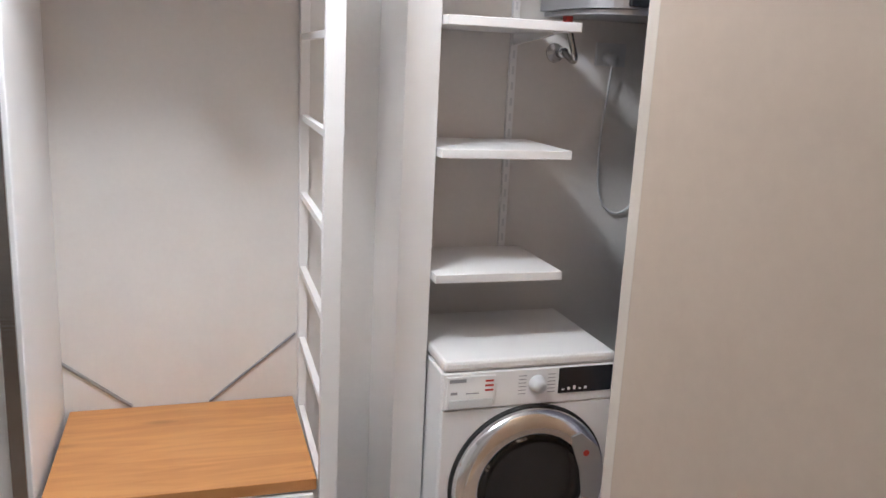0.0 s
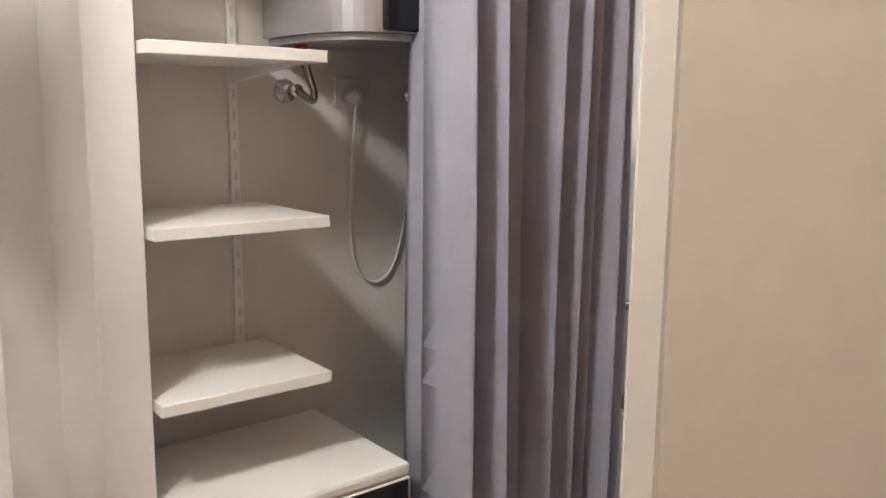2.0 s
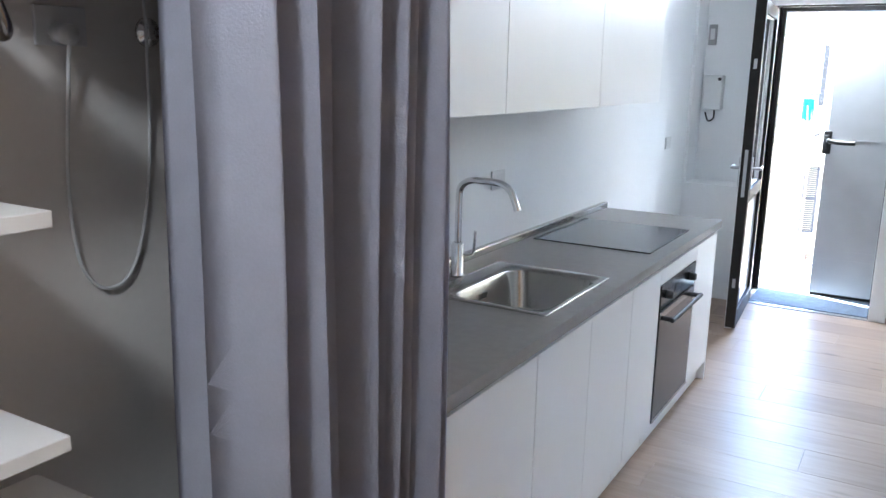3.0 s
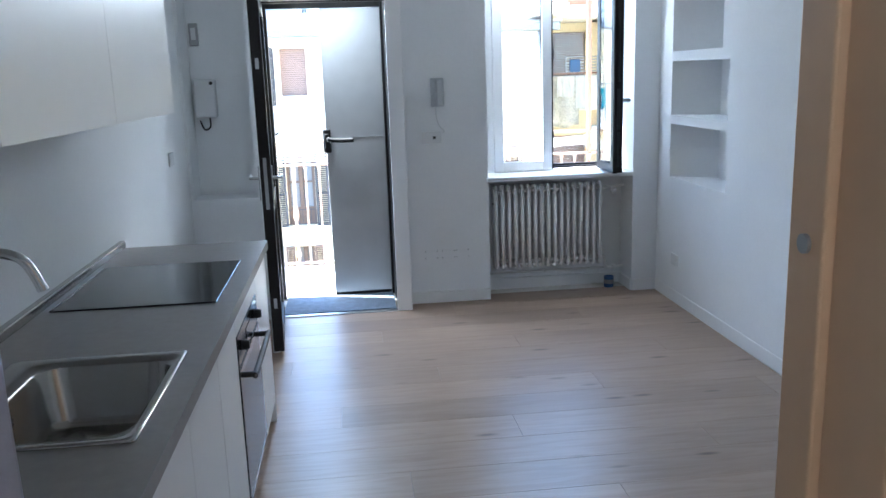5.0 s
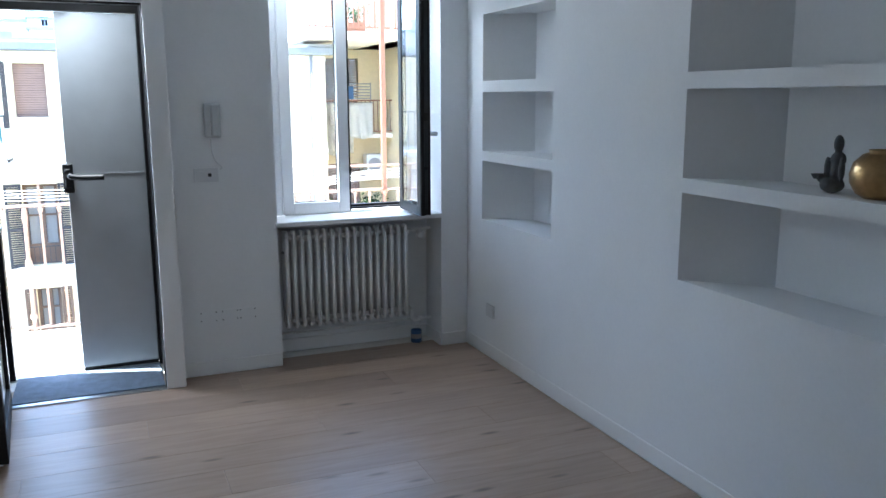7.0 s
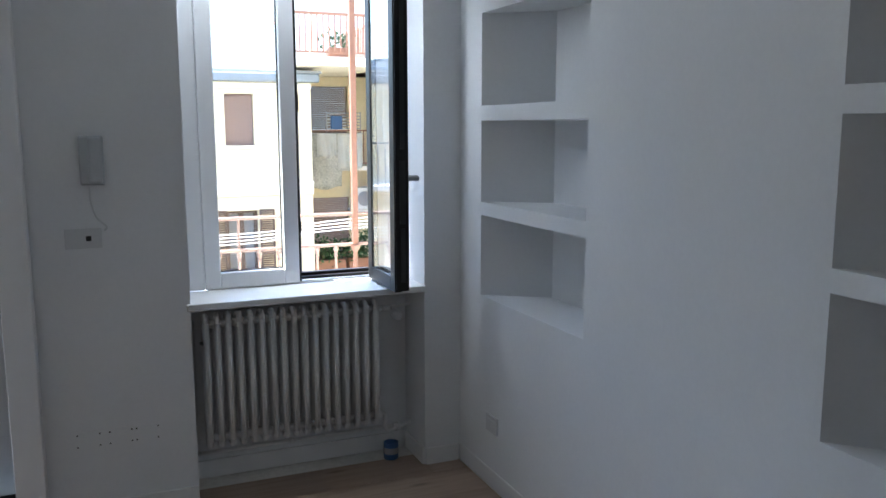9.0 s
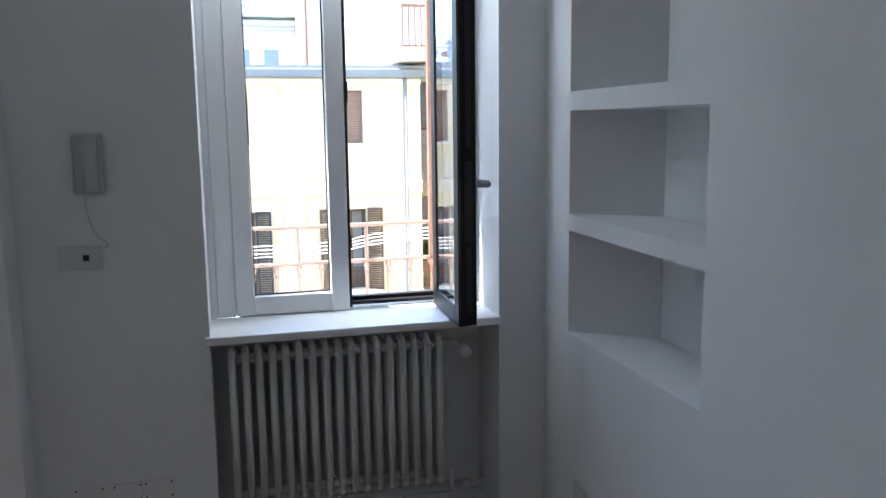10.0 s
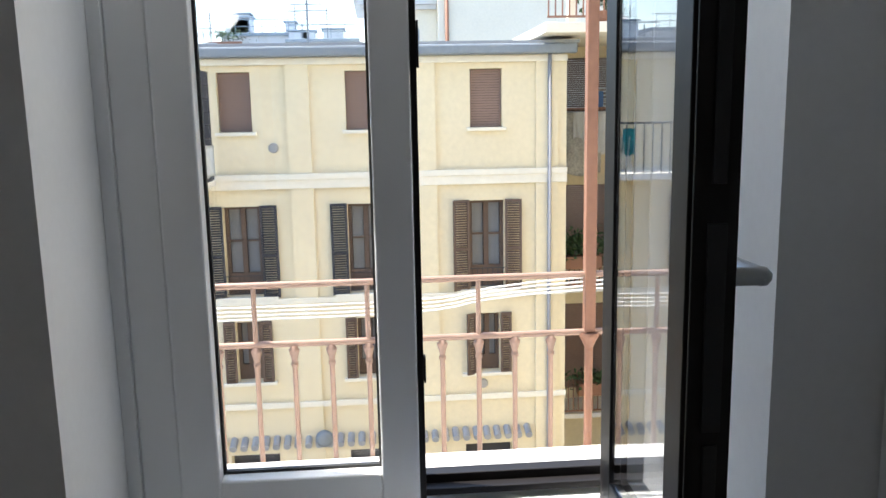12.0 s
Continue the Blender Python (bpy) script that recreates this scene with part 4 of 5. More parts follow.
def curtain():
    """Cloth gathered into deep folds: one broad flat fold, then narrow ones, hanging from the ceiling."""
    bm = bmesh.new()
    rows = 30
    tops = (0.285, 0.365, 0.455, 0.545, 0.622, 0.685, 0.740, 0.795, 0.862)
    grid = []
    for r in range(rows + 1):
        s = r / rows
        z = 0.03 + (2.6 - 0.03) * s
        line = []
        for f, (a, b) in enumerate(zip(tops, tops[1:])):
            n = 22
            for k in range(n + (f == len(tops) - 2)):
                u = k / n
                # rounded crest, then a tight valley tucked behind the next crest
                crest = math.sin(math.pi * u / 0.76) ** 0.5 if u < 0.76 else 0.0
                tuck = -1.1 * math.sin(math.pi * (u - 0.76) / 0.24) ** 0.5 if 0.76 < u < 0.999 else 0.0
                deep = 0.13 + 0.02 * math.sin(2.3 * f) + 0.012 * math.sin(4 * s + f)
                lean = 0.045 * (1 - s) * (1 - f / 8)
                y = a + (b - a) * u + 0.012 * math.sin(2.4 * s + 1.7 * f) * (0.3 + 0.7 * (1 - s)) - 0.5 * lean
                y += 0.020 * math.sin(2 * math.pi * u) * (1 if f else 0.3)
                x = -0.74 + deep * (crest + tuck) + 0.004 * noise.noise((f * 3 + u, s * 5, 0.3)) + 0.5 * lean + 0.001 * f
                line.append(bm.verts.new((x, y, z)))
        grid.append(line)
    for a, b in zip(grid, grid[1:]):
        for k in range(len(a) - 1):
            bm.faces.new((a[k], a[k + 1], b[k + 1], b[k]))
    bmesh.ops.solidify(bm, geom=bm.faces[:], thickness=0.002)
    return bm


ct = thing("curtain", "grey-lilac cloth curtain gathered in deep folds", "curtain")
part("cloth", curtain(), CURT, ct, smooth=True)
part("track", box(-0.64, -0.56, -0.34, 0.895, 2.6, 2.64, 0.003), TRIM, ct, "white ceiling track")

spl = thing("ceiling_spot", "small white recessed ceiling spot", "ceiling light")
part("bezel", lathe([(0.03, 2.712), (0.045, 2.70), (0.05, 2.708), (0.05, 2.719), (0.03, 2.719)], 24, (-0.28, -1.0, 0), 'Z', False), TRIM, spl, smooth=True)

# ---- wardrobe ----
bench = thing("bench", "honey oak bench top over a white drawer", "bench")
part("top", box(-1.245, -0.69, -1.29, -0.62, 0.545, 0.578, 0.002), BENCHM, bench, "oiled oak top")
part("drawer", box(-1.24, -0.70, -1.285, -0.625, 0.05, 0.541), GLOSS, bench)
part("drawer_front", boxes([(-0.698, -0.68, -1.28, -0.63, 0.30, 0.538), (-0.698, -0.68, -1.28, -0.63, 0.05, 0.297)], 0.002), LACQ, bench)
wf = thing("wardrobe", "white open wardrobe frame with runners and a sliding door", "wardrobe")
part("front_post", box(-0.704, -0.676, -0.615, -0.568, 0, 2.6, 0.002), GLOSS, wf)
part("rear_post", box(-1.248, -1.22, -0.606, -0.578, 0, 2.6, 0.002), GLOSS, wf)
for z in (0.31, 0.545, 0.78, 1.015, 1.25, 1.485, 1.72, 1.96, 2.21):
    part("runner", prism([(-1.219, -0.603), (-0.705, -0.612), (-0.705, -0.594), (-1.219, -0.585)], z - 0.009, z + 0.009), GLOSS, wf)
part("side_panel", box(-1.249, -0.62, -1.335, -1.305, 0, 2.6, 0.002), GLOSS, wf)
part("sliding_door", box(-0.60, -0.575, -1.62, -1.275, 0, 2.6, 0.003), LACQ, wf)
part("metal_strip", box(-0.574, -0.56, -1.315, -1.285, 0, 2.6, 0.002), STEEL, wf, "brushed metal edge strip")
struct(finish("wardrobe_shelf", box(-1.249, -0.62, -1.304, -0.61, 2.14, 2.165, 0.002), GLOSS), "white wardrobe top shelf", "shelf")
# two thin grey diagonal rods low on the back wall
for a, b, nm in (((-1.247, -0.612, 0.794), (-1.247, -0.881, 0.58), 0), ((-1.247, -1.374, 0.785), (-1.247, -1.113, 0.58), 1)):
    c = thing("cord", "thin grey diagonal line on the wardrobe back wall", "cord", group="wall cords")
    part("cord", rod(a, b, 0.004 if nm == 0 else 0.006, seg=8), GREYP if nm == 0 else GREYM, c)
rodt = thing("clothes_rail", "white round clothes rail in the wardrobe", "rail")
part("bar", rod((-0.93, -1.304, 2.085), (-0.93, -0.362, 2.085), 0.0125), TRIM, rodt, smooth=True)


def hanger():
    h = thing("clothes_hanger", "plain wooden clothes hanger with a steel hook", "hanger", group="wooden hangers")
    half = [(0.0, -0.046), (0.024, -0.048), (0.029, -0.066), (0.038, -0.088), (0.062, -0.112), (0.12, -0.148), (0.205, -0.205), (0.218, -0.222),
            (0.208, -0.234), (0.185, -0.222), (0.10, -0.172), (0.045, -0.134), (0.018, -0.120), (0.0, -0.117)]
    flat = prism(half + [(-x, z) for x, z in half[-2:0:-1]], -0.008, 0.008)
    # wings swell and bow forward towards the tips
    for v in flat.verts:
        k = abs(v.co.x) / 0.218
        v.co = (v.co.x, v.co.z * (1 + 1.1 * k * k) + 0.024 * k * k, v.co.y)
    part("shoulder", flat, HANGM, h)
    part("bar", rod((-0.19, 0.018, -0.185), (0.19, 0.018, -0.185), 0.006), HANGM, h, smooth=True)
    part("hook", tube([(0, 0, -0.07), (0, 0, -0.03), (0.016, 0, -0.012), (0.013, 0, 0.011), (0, 0, 0.0175), (-0.013, 0, 0.011), (-0.016, 0, 0.0)], 0.002, 6), CHROME, h, smooth=True)
    return h


hg = hanger()
hg.matrix_basis = pose(-0.93, -1.039, 2.085, 0, 0, 52)
for y, a in ((-1.004, 50), (-0.898, 55), (-0.714, 14), (-0.697, 11), (-0.68, 8)):
    copy_thing(hg, pose(-0.93, y, 2.085, 0, 0, a))

# ---- courtyard ----
FAC = 21.0
struct(finish("ground", box(-400, 400, 6.3, 800, -9.3, -9.0), COURT), "paved courtyard ground", "ground")
bld = thing("apartment_building", "cream rendered courtyard house with shuttered windows", "building")
holes = []


def facade_wall(x0, x1, z0, z1, wins, y, depth=0.35):
    """A wall in columns between window openings (x0, x1, z0, z1)."""
    bm = bmesh.new()
    xs = sorted({x0, x1, *[w[0] for w in wins], *[w[1] for w in wins]})
    for a, b in zip(xs, xs[1:]):
        col = sorted([(w[2], w[3]) for w in wins if w[0] < (a + b) / 2 < w[1]])
        z = z0
        for lo_, hi_ in col:
            box(a, b, y, y + depth, z, lo_, 0, bm)
            z = hi_
        box(a, b, y, y + depth, z, z1, 0, bm)
    return bm


COLS = [-9.1, -6.6, -4.1, -1.57, 0.9, 3.365]
wins = []
for c in COLS:
    wins += [(c - 0.32, c + 0.32, 1.25, 2.40), (c - 0.36, c + 0.36, -2.05, -0.22), (c - 0.25, c + 0.25, -3.85, -2.58), (c - 0.5, c + 0.5, -8.6, -5.45)]
part("wall", facade_wall(-12, 5.0, -9, 2.65, wins, FAC), CREAM, bld)
part("core", box(-12, 5.0, FAC + 2.2, FAC + 2.4, -9, 2.6), CREAM, bld)
rf = part("roof", boxes([(-12, 5.2, FAC - 0.25, FAC + 5, 2.86, 2.92)]), ROOFM, bld)
part("gutter", box(-12, 5.15, FAC - 0.3, FAC - 0.1, 2.66, 2.86, 0.04), GUTTER, rf, "zinc gutter along the eave")
part("cornice", box(-12, 5.0, FAC - 0.1, FAC, 2.52, 2.66, 0.02), CREAM2, bld)
for c in COLS:
    part("pilaster", box(c + 1.0, c + 1.45, FAC - 0.07, FAC, -9, 2.52), CREAM, bld)
part("string_course", boxes([(-12, 5.0, FAC - 0.12, FAC - 0.071, 0.30, 0.42), (-12, 5.0, FAC - 0.09, FAC - 0.071, 0.12, 0.30)], 0.01), CREAM2, bld)
part("string_course", boxes([(-12, 5.0, FAC - 0.12, FAC - 0.071, -4.42, -4.30)], 0.01), CREAM2, bld)
part("string_course", boxes([(-12, 5.0, FAC - 0.10, FAC - 0.071, -2.22, -2.10)], 0.01), CREAM2, bld)
dp = part("downpipe", rod((4.63, FAC - 0.12, -9), (4.63, FAC - 0.12, 2.66), 0.04), GREYP, bld, smooth=True)


def louvre(w, h):
    bm = boxes([(0, 0.05, 0, 0.045, 0, h), (w - 0.05, w, 0, 0.045, 0, h), (0.05, w - 0.05, 0, 0.045, 0, 0.06), (0.05, w - 0.05, 0, 0.045, h - 0.06, h), (0.05, w - 0.05, 0, 0.045, h * .45, h * .45 + .06)])
    z = 0.07
    while z < h - 0.08:
        own = box(0.05, w - 0.05, 0.008, 0.036, z, z + 0.028)
        merge(bm, own)
        z += 0.05
    return bm


for i, c in enumerate(COLS):
    w1 = part("upper_window", box(c - 0.32, c + 0.32, FAC + 0.3, FAC + 0.34, 1.25, 2.4), OVEN, bld)
    bm = bmesh.new()
    for k in range(22):
        box(c - 0.315, c + 0.315, FAC + 0.10, FAC + 0.12, 1.26 + 0.0515 * k, 1.306 + 0.0515 * k, 0, bm)
    part("roller_shutter", bm, ROLL, w1, "brown closed roller shutter")["kind"] = "stuff"
    part("sill", box(c - 0.4, c + 0.4, FAC - 0.09, FAC + 0.1, 1.18, 1.25, 0.01), CREAM2, w1)
    for z0, z1, w, shut in ((-2.05, -0.22, 0.36, SHUT if i == 5 else SHUTG), (-3.85, -2.58, 0.25, SHUT)):
        w2 = part("window", box(c - w, c + w, FAC + 0.28, FAC + 0.3, z0, z1), OVEN, bld)
        fr = SHUT
        part("sash", boxes([(c - w, c - w + .07, FAC + 0.2, FAC + 0.27, z0, z1), (c + w - .07, c + w, FAC + 0.2, FAC + 0.27, z0, z1), (c - .05, c + .05, FAC + 0.2, FAC + 0.27, z0, z1),
             (c - w + .07, c - .05, FAC + 0.2, FAC + 0.27, z1 - .07, z1), (c + .05, c + w - .07, FAC + 0.2, FAC + 0.27, z1 - .07, z1), (c - w + .07, c - .05, FAC + 0.2, FAC + 0.27, z0, z0 + (z1 - z0) * .25), (c + .05, c + w - .07, FAC + 0.2, FAC + 0.27, z0, z0 + (z1 - z0) * .25),
             (c - w + .07, c - .05, FAC + .21, FAC + .26, z0 + (z1 - z0) * .6, z0 + (z1 - z0) * .6 + .04), (c + .05, c + w - .07, FAC + .21, FAC + .26, z0 + (z1 - z0) * .6, z0 + (z1 - z0) * .6 + .04)]), fr, w2)
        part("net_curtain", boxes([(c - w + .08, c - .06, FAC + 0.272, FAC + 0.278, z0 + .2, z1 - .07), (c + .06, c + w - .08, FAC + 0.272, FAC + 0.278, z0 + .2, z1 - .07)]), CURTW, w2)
        part("sill", box(c - w - 0.3, c + w + 0.3, FAC - 0.1, FAC + 0.1, z0 - 0.07, z0 - .001, 0.01), CREAM2, w2)
        for s in (-1, 1):
            sh = part("shutter", louvre(w - 0.02, z1 - z0 + 0.04), shut, w2, "louvred wooden shutter folded open")
            ang = random.choice((3, 5, 9)) if not (z0 < -3 and i == 5 and s < 0) else 28
            sh.matrix_basis = pose(c + s * w, FAC - 0.02, z0 - 0.02, 0, 0, 180 + ang if s < 0 else -ang) @ Matrix.Translation((0.01, 0 if s < 0 else -0.05, 0))
        bm = boxes([(c - w, c + w, FAC - .03, FAC - .015, z0 + .42, z0 + .44), (c - w, c + w, FAC - .03, FAC - .015, z0 + .05, z0 + .07)])
        for k in range(7):
            box(c - w + .04 + k * (2 * w - .08) / 6 - .006, c - w + .04 + k * (2 * w - .08) / 6 + .006, FAC - .028, FAC - .017, z0 + .07, z0 + .42, 0, bm)
        if z0 > -3:
            part("guard_rail", bm, SHUTG, w2)
    part("ground_door", box(c - 0.5, c + 0.5, FAC + 0.28, FAC + 0.3, -8.6, -5.45), SHUTG, bld)
# tiled canopy along the ground floor
bm = bmesh.new()
for k in range(70):
    rod((-11 + 0.22 * k, FAC - 0.28, -5.2), (-11 + 0.22 * k, FAC, -5.1), 0.075, seg=8, bm=bm)
part("tile_canopy", bm, ROOFM, bld, "small grey tiled canopy")
for x, z in ((-0.35, 2.42), (-0.86, 0.93), (3.25, -4.1)):
    part("vent_cap", lathe([(0.0, 0.0), (0.085, 0.0), (0.1, 0.02), (0.1, 0.049)], 16, (x, FAC - 0.05, z), 'Y'), GREYM, bld)
dish = thing("satellite_dish", "white round dish on the facade", "dish")
part("bowl", lathe([(0.0, 0.0), (0.12, 0.02), (0.19, 0.06), (0.185, 0.065), (0.1, 0.03), (0, 0.012)], 24, (-0.1, FAC - 0.35, -5.05), 'Y'), GUTTER, dish, smooth=True)
part("arm", rod((-0.1, FAC - 0.33, -5.05), (-0.1, FAC, -5.2), 0.02), GUTTER, dish)

# recessed stair and loggia bay beside the house
bay = thing("loggia_bay", "recessed bay with brown blinds and narrow balconies", "building")
part("back_wall", facade_wall(5.0, 8.3, -9, 3.2, [(5.35, 6.75, 0.9, 2.75), (5.35, 6.75, -2.3, -0.25), (5.35, 6.75, -5.4, -3.2)], 24.0), CREAM, bay)
part("side_wall", box(5.0 - 0.3, 5.0, FAC + 0.36, 24.0, -9, 2.65), CREAM, bay)
for z0, z1 in ((1.2, 2.75), (-2.3, -0.25), (-5.4, -3.2)):
    bm = bmesh.new()
    k = 0
    while z0 + 0.05 * k < z1 - 0.03:
        box(5.35, 6.75, 24.1, 24.13, z0 + 0.05 * k, z0 + 0.05 * k + 0.045, 0, bm)
        k += 1
    part("blind", bm, SHUT if z0 > 0 else ROLL, bay, "brown slatted blind")["kind"] = "stuff"
for z in (0.65, -2.55, -5.65):
    b = part("balcony_slab", box(5.0, 7.4, 22.9, 24.0, z - 0.12, z, 0.01), STONE, bay)
    bm = boxes([(5.0, 7.4, 22.92, 22.95, z + 0.9, z + 0.94), (5.0, 7.4, 22.92, 22.95, z + 0.05, z + 0.08)])
    for k in range(20):
        box(5.05 + .12 * k, 5.07 + .12 * k, 22.925, 22.945, z + .08, z + .9, 0, bm)
    part("balcony_rail", bm, RUST, b)
part("upper_slab", box(4.4, 9.0, 20.2, 24.0, 3.0, 3.2, 0.02), CREAM2, bay)

wing = thing("side_wing", "cream side wing with small windows and balconies above", "building")
ww = [(c - 0.3, c + 0.3, z, z + 1.2) for c in (20.6, 17.0, 13.2) for z in (1.2, -2.1, -5.4)]
w = part("wall", facade_wall(8.0, 24.0, -9, 3.0, ww, 0, 0.3), CREAM, wing)
w.matrix_basis = pose(7.4, 0, 0, 0, 0, 90) @ Matrix.Diagonal((1, -1, 1, 1))
for a, b, z0, z1 in ww:
    q = part("window", box(7.6, 7.62, a, b, z0, z1), OVEN, wing)
    part("sash", boxes([(7.54, 7.59, a, a + .05, z0, z1), (7.54, 7.59, b - .05, b, z0, z1), (7.54, 7.59, (a + b) / 2 - .04, (a + b) / 2 + .04, z0, z1), (7.54, 7.59, a + .05, b - .05, z1 - .06, z1)]), SHUTG, q)
    part("sill", box(7.3, 7.6, a - .08, b + .08, z0 - .06, z0 - .001, 0.01), CREAM2, q)
part("terrace_slab", box(6.6, 9.6, 8.0, 24.0, 3.0, 3.2, 0.02), CREAM2, wing)
part("upper_wall", box(8.2, 8.5, 8.0, 24.0, 3.2, 9.0), CREAM2, wing)
bm = boxes([(6.65, 6.69, 8.0, 24.0, 4.1, 4.16), (6.65, 6.69, 8.0, 24.0, 3.28, 3.32)])
for k in range(120):
    box(6.655, 6.68, 8.06 + 0.133 * k, 8.085 + 0.133 * k, 3.32, 4.1, 0, bm)
part("terrace_rail", bm, RUST, wing, "brown iron terrace railing")
bm = boxes([(4.45, 4.49, 20.3, 23.0, 4.1, 4.16), (4.45, 6.65, 20.25, 20.29, 4.1, 4.16), (4.45, 6.65, 20.25, 20.29, 3.28, 3.32)])
for k in range(17):
    box(4.46 + .133 * k, 4.485 + .133 * k, 20.255, 20.285, 3.32, 4.1, 0, bm)
part("corner_rail", bm, RUST, wing)["kind"] = "stuff"
part("upper_post", boxes([(4.9, 5.05, 20.5, 20.65, 3.2, 7), (6.6, 6.75, 20.5, 20.65, 3.2, 7)]), CREAM2, wing)

# laundry and flowers on the loggia
def cloth(name, label, material, x0, x1, y, z0, z1):
    bm = bmesh.new()
    g = []
    for r in range(9):
        g.append([bm.verts.new((x0 + (x1 - x0) * k / 14, y + 0.05 * math.sin(k * 1.1 + r * .3) * (1 - r / 10), z0 + (z1 - z0) * r / 8 + (0.04 * math.sin(k * .6) if r == 0 else 0))) for k in range(15)])
    for a, b in zip(g, g[1:]):
        for k in range(14):
            bm.faces.new((a[k], a[k + 1], b[k + 1], b[k]))
    bmesh.ops.solidify(bm, geom=bm.faces[:], thickness=0.01)
    return tagged(finish(name, bm, material, smooth=True), label, "laundry", "hanging laundry")


cloth("hanging_sheet", "patterned bed sheet drying over the loggia line", CLOTHP, 5.15, 6.2, 22.75, 0.1, 1.5)
cloth("hanging_towel", "white towel drying on the loggia line", CLOTHW, 5.55, 6.05, 22.68, 0.9, 1.5)
cloth("hanging_towel", "white towel drying on the loggia line", CLOTHW, 6.1, 6.75, 22.7, 0.55, 1.5)
ln = thing("drying_rack", "metal drying rack with blue cloth on the loggia", "drying rack")
bm = bmesh.new()
for k in range(6):
    rod((5.9, 23.0, 1.62 + .08 * k), (6.8, 23.0, 1.62 + .08 * k), 0.015, seg=6, bm=bm)
rod((5.9, 23.0, 0.65), (5.9, 23.0, 2.05), 0.015, seg=6, bm=bm)
rod((6.8, 23.0, 0.65), (6.8, 23.0, 2.05), 0.015, seg=6, bm=bm)
rod((5.1, 22.75, 1.5), (6.8, 22.75, 1.5), 0.015, seg=6, bm=bm)
part("frame", bm, GREYM, ln)
part("blue_cloth", box(6.0, 6.3, 22.95, 23.05, 1.6, 1.95, 0.02), BLUE, ln)
ac = thing("air_conditioner", "white outdoor air-conditioning unit on brackets", "air conditioner")
part("case", box(6.75, 7.25, 23.3, 23.7, -0.55, 0.05, 0.03), PLAST, ac)
part("fan_grille", lathe([(0.2, 0), (0.2, 0.02), (0.03, 0.02), (0.03, 0.0)], 20, (6.98, 23.28, -0.25), 'Y'), GREYP, ac)
part("bracket", box(6.7, 7.39, 23.3, 24.0, -0.62, -0.56), STONE, ac)
rng = np.random.default_rng(5)


def bush(name, label, centre, size, count, red=False):
    verts, faces = [], []
    for i in range(count):
        c = np.array(centre) + rng.normal(0, 0.4, 3) * np.array(size)
        a, b = rng.normal(0, 1, 3), rng.normal(0, 1, 3)
        a = a / np.linalg.norm(a) * 0.06
        b = b / np.linalg.norm(b) * 0.035
        k = len(verts)
        verts += [tuple(c - a), tuple(c + b), tuple(c + a), tuple(c - b)]
        faces.append((k, k + 1, k + 2, k + 3))
    me = bpy.data.meshes.new("leaves")
    me.from_pydata(verts, [], faces)
    me.materials.append(LEAF)
    t = thing(name, label, "plant")
    o = new("leaves", me)
    o.parent = t
    zb = centre[2] - size[2] * 0.9
    part("planter", box(centre[0] - size[0] * .6, centre[0] + size[0] * .6, centre[1] - .15, centre[1] + .15, zb - .2, zb + .1, 0.02), RUST, t)
    return t


bush("flower_box", "green plants in a box on the loggia balcony", (5.7, 22.8, -1.55), (0.9, 0.3, 0.35), 900)
bush("flower_box", "green plants in a box on the loggia balcony", (6.7, 22.8, -1.45), (0.6, 0.3, 0.45), 600)
bush("flower_box", "small plants on the lower loggia balcony", (6.2, 22.8, -4.7), (0.8, 0.3, 0.25), 500)

# small balcony with laundry at the other end
sb = thing("side_balcony", "small iron balcony with lattice screen", "balcony")
part("slab", box(-3.4, -2.0, FAC - 1.0, FAC - 0.12, 0.22, 0.34, 0.01), STONE, sb)
bm = bmesh.new()
for k in range(9):
    rod((-2.02, FAC - 1.0, 0.4 + .25 * k), (-2.02, FAC - 0.15, 0.4 + .25 * k), 0.012, seg=6, bm=bm)
    rod((-2.02, FAC - 1.0 + .1 * k, 0.34), (-2.02, FAC - 1.0 + .1 * k, 2.4), 0.012, seg=6, bm=bm)
    rod((-3.4 + .17 * k, FAC - 1.0, 0.34), (-3.4 + .17 * k, FAC - 1.0, 1.3), 0.012, seg=6, bm=bm)
rod((-3.4, FAC - 1.0, 1.3), (-2.02, FAC - 1.0, 1.3), 0.02, seg=6, bm=bm)
part("lattice", bm, SHUTG, sb)
cloth("hanging_towel", "white cloth drying on the small balcony", CLOTHW, -2.3, -1.8, FAC - 1.1, 0.45, 1.05)
cloth("hanging_cloth", "teal cloth drying on the small balcony", TEAL, -2.35, -2.1, FAC - 1.12, 0.7, 1.2)

# roofs and aerials beyond
rnd = random.Random(11)


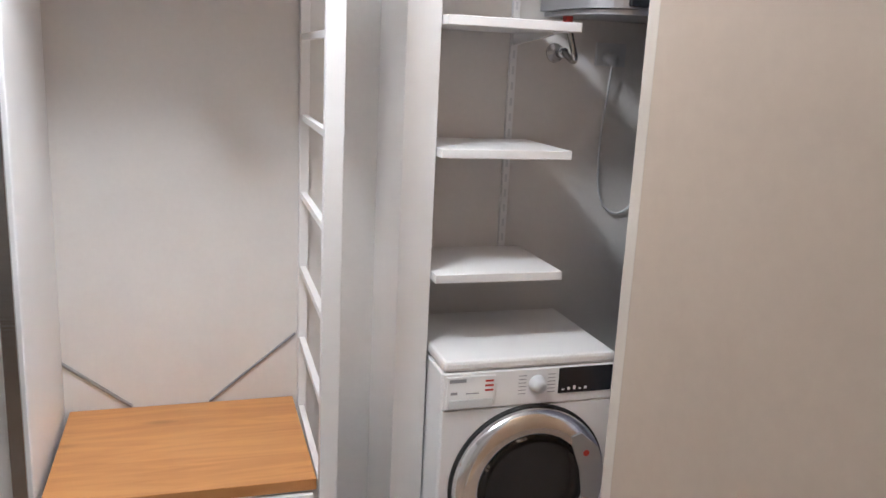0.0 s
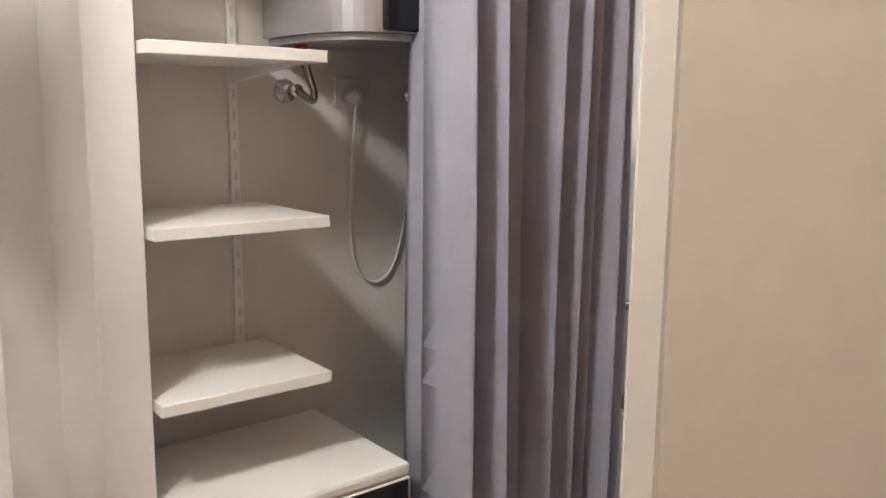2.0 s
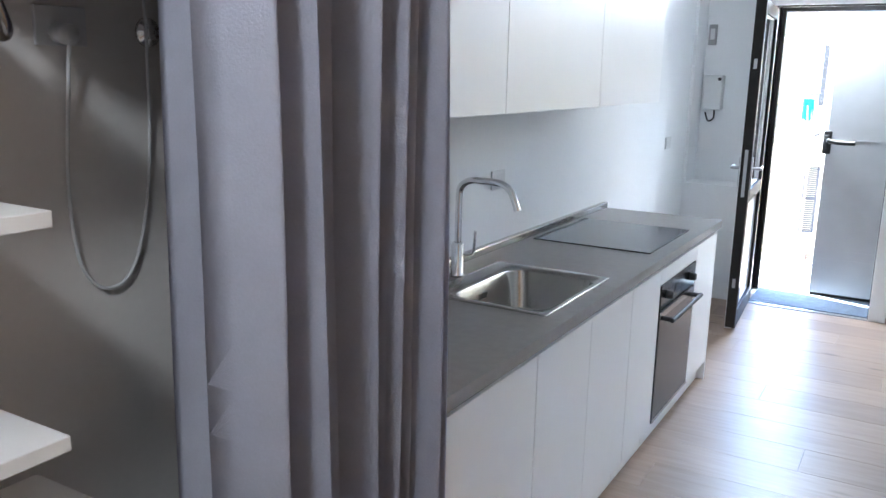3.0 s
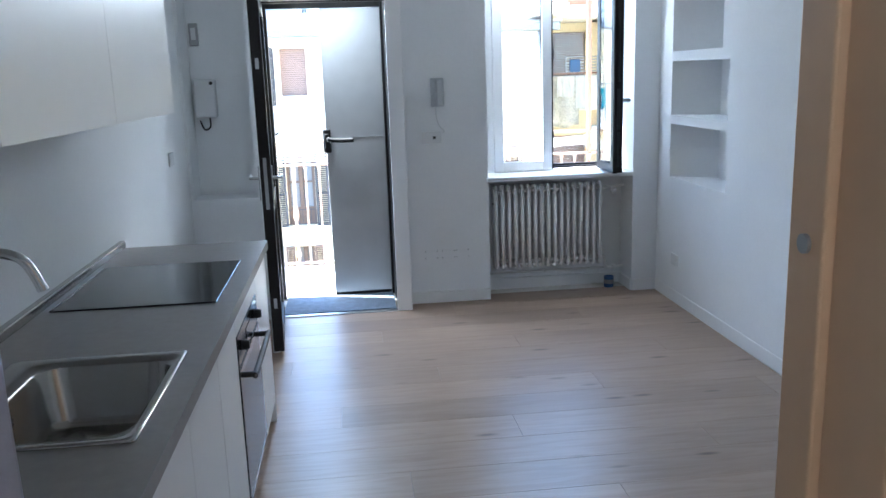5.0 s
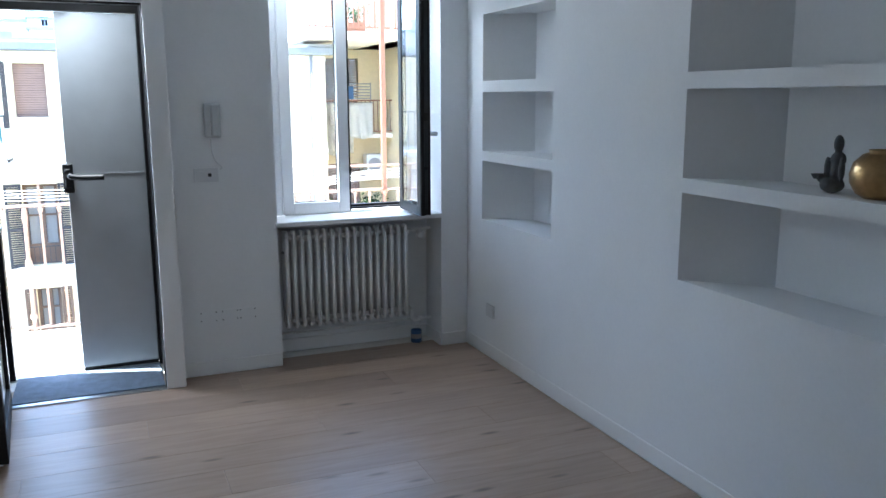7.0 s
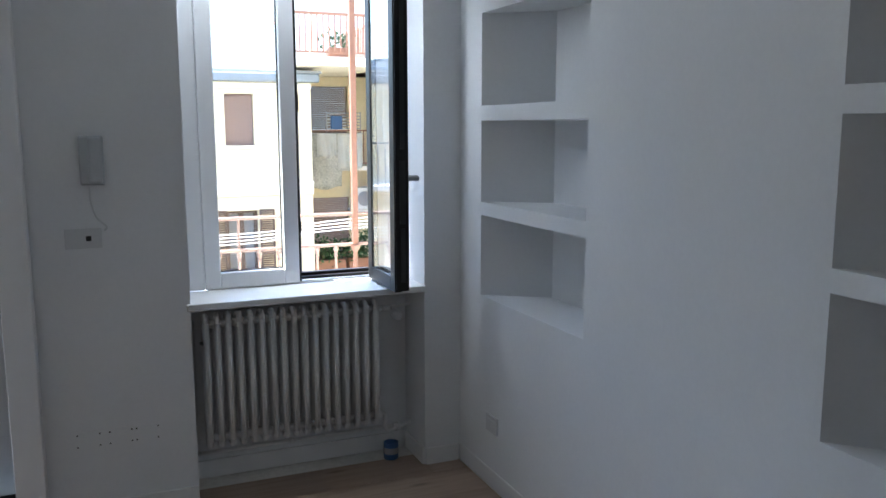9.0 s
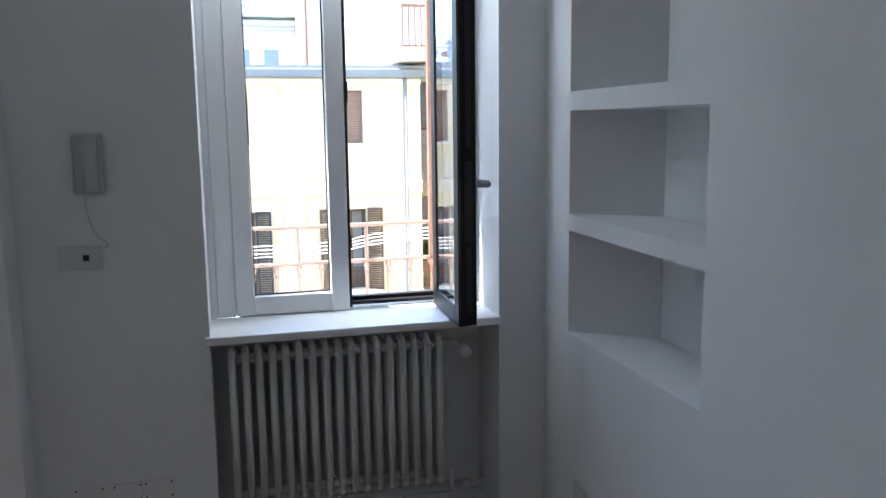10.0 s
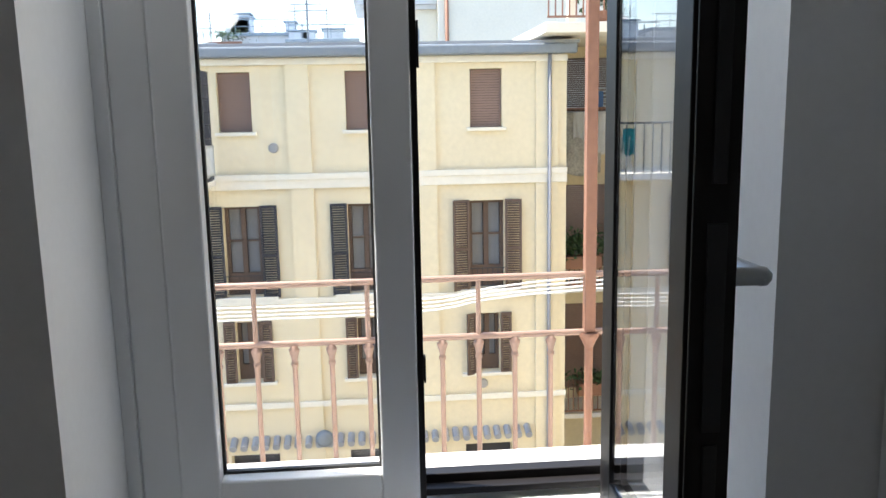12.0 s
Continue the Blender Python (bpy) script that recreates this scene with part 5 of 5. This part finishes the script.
def distant_house(x, y, w, h, floors):
    """Flat-roofed far house with rows of windows, a parapet rail, tanks and chimneys."""
    t = thing("distant_house", "pale hazy flat-roofed house above the roofline", "building", group="distant houses")
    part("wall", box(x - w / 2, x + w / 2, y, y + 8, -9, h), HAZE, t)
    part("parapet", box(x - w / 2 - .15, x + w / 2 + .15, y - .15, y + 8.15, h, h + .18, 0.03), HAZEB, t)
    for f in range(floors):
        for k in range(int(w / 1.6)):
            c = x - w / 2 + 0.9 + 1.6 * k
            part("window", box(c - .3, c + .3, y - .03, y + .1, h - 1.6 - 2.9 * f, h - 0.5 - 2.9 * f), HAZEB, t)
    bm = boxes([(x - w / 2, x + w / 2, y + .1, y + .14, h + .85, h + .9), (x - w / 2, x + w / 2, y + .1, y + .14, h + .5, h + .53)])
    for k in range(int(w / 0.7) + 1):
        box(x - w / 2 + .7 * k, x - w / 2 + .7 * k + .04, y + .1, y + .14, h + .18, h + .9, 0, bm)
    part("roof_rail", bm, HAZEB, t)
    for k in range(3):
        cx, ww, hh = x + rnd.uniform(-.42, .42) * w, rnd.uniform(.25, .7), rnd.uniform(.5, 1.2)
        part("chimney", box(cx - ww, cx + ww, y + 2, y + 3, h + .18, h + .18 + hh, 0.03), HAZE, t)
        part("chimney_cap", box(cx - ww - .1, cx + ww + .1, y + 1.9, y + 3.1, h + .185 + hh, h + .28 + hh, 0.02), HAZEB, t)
    return t


for x, y, w, h, f in ((-8.2, 44, 4.0, 4.6, 1), (-4.6, 50, 4.6, 5.6, 1), (-1.4, 47, 3.4, 5.0, 1), (-15, 48, 8, 5.4, 1), (-25, 52, 10, 6.2, 1)):
    distant_house(x, y, w, h, f)
tall = thing("tall_house", "tall pale house with a moulded cornice behind the courtyard", "building")
part("wall", box(4.2, 16, 44, 54, -9, 9.5), CREAM2, tall)
part("lower_wing", box(0.9, 4.19, 45, 54, -9, 6.9), CREAM2, tall)
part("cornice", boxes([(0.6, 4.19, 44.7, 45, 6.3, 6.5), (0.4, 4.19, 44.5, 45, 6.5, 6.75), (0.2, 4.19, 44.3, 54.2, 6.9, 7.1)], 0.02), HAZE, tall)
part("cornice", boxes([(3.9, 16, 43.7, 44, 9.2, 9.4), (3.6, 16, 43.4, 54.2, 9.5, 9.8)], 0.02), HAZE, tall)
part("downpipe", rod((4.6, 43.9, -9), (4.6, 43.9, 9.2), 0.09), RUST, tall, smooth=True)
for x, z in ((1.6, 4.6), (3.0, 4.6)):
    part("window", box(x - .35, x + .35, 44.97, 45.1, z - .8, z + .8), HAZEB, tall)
for x, y, z in ((-9.3, 46, 4.7), (-6.7, 46, 4.7), (-3.1, 51, 5.7), (-1.2, 48, 5.1), (-0.4, 25, 2.9)):
    t = thing("aerial", "thin television aerial on the roof", "aerial", group="aerials")
    bm = rod((x, y, z), (x, y, z + 1.7), 0.03, seg=6)
    for k in range(4):
        rod((x - .45 + .06 * k, y, z + 1.1 + .15 * k), (x + .45 - .06 * k, y, z + 1.1 + .15 * k), 0.015, seg=5, bm=bm)
    part("mast", bm, GUTTER, t)
tank = thing("roof_tank", "round tank on a distant roof, haze in its colour", "tank")
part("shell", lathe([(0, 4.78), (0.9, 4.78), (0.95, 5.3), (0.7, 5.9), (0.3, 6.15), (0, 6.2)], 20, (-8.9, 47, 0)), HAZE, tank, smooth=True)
for c, sz, n in (((-8.6, 48.6, 6.4), (1.2, 0.6, 0.9), 700), ((-6.6, 49, 5.6), (1.5, 0.5, 0.5), 500), ((5.6, 20.6, 3.6), (0.5, 0.2, 0.3), 150)):
    bush("roof_plants", "green plants in a planter on a roof terrace", c, sz, n)

# ---- floor planks ----
fl = bpy.data.objects["floor"]
LX, W = 2.2, 0.2475


def plank_mesh(x0, x1):
    bm = bmesh.new()
    a, h = 0.0012, 0.0015
    lo_ = [bm.verts.new(p) for p in ((x0, 0, -0.011), (x1, 0, -0.011), (x1, W, -0.011), (x0, W, -0.011))]
    mid = [bm.verts.new(p) for p in ((x0 + .0003, .0003, -h), (x1 - .0003, .0003, -h), (x1 - .0003, W - .0003, -h), (x0 + .0003, W - .0003, -h))]
    hi = [bm.verts.new(p) for p in ((x0 + a, a, 0), (x1 - a, a, 0), (x1 - a, W - a, 0), (x0 + a, W - a, 0))]
    bm.faces.new(hi)
    for p, q in ((lo_, mid), (mid, hi)):
        for k in range(4):
            bm.faces.new((p[k], p[(k + 1) % 4], q[(k + 1) % 4], q[k]))
    me = bpy.data.meshes.new("plank")
    bm.to_mesh(me)
    bm.free()
    me.materials.append(FLOORM)
    return me


full = plank_mesh(0, LX)
y, r = 3.70 - 0.2475 * 28, 0
while y < 5.9:
    start = -1.33 - (r * 0.83) % LX
    x = start
    xmax = 1.97 if y > 0.9 else 3.04
    while x < xmax:
        a, b = max(x, -1.245 if y < 0.93 else -1.335), min(x + LX, xmax)
        if b - a > 0.05:
            me = full if (a == x and b == x + LX) else plank_mesh(a - x, b - x)
            o = new("plank", me)
            o.parent = fl
            o.location = (x, y, 0)
        x += LX
    y += W
    r += 1
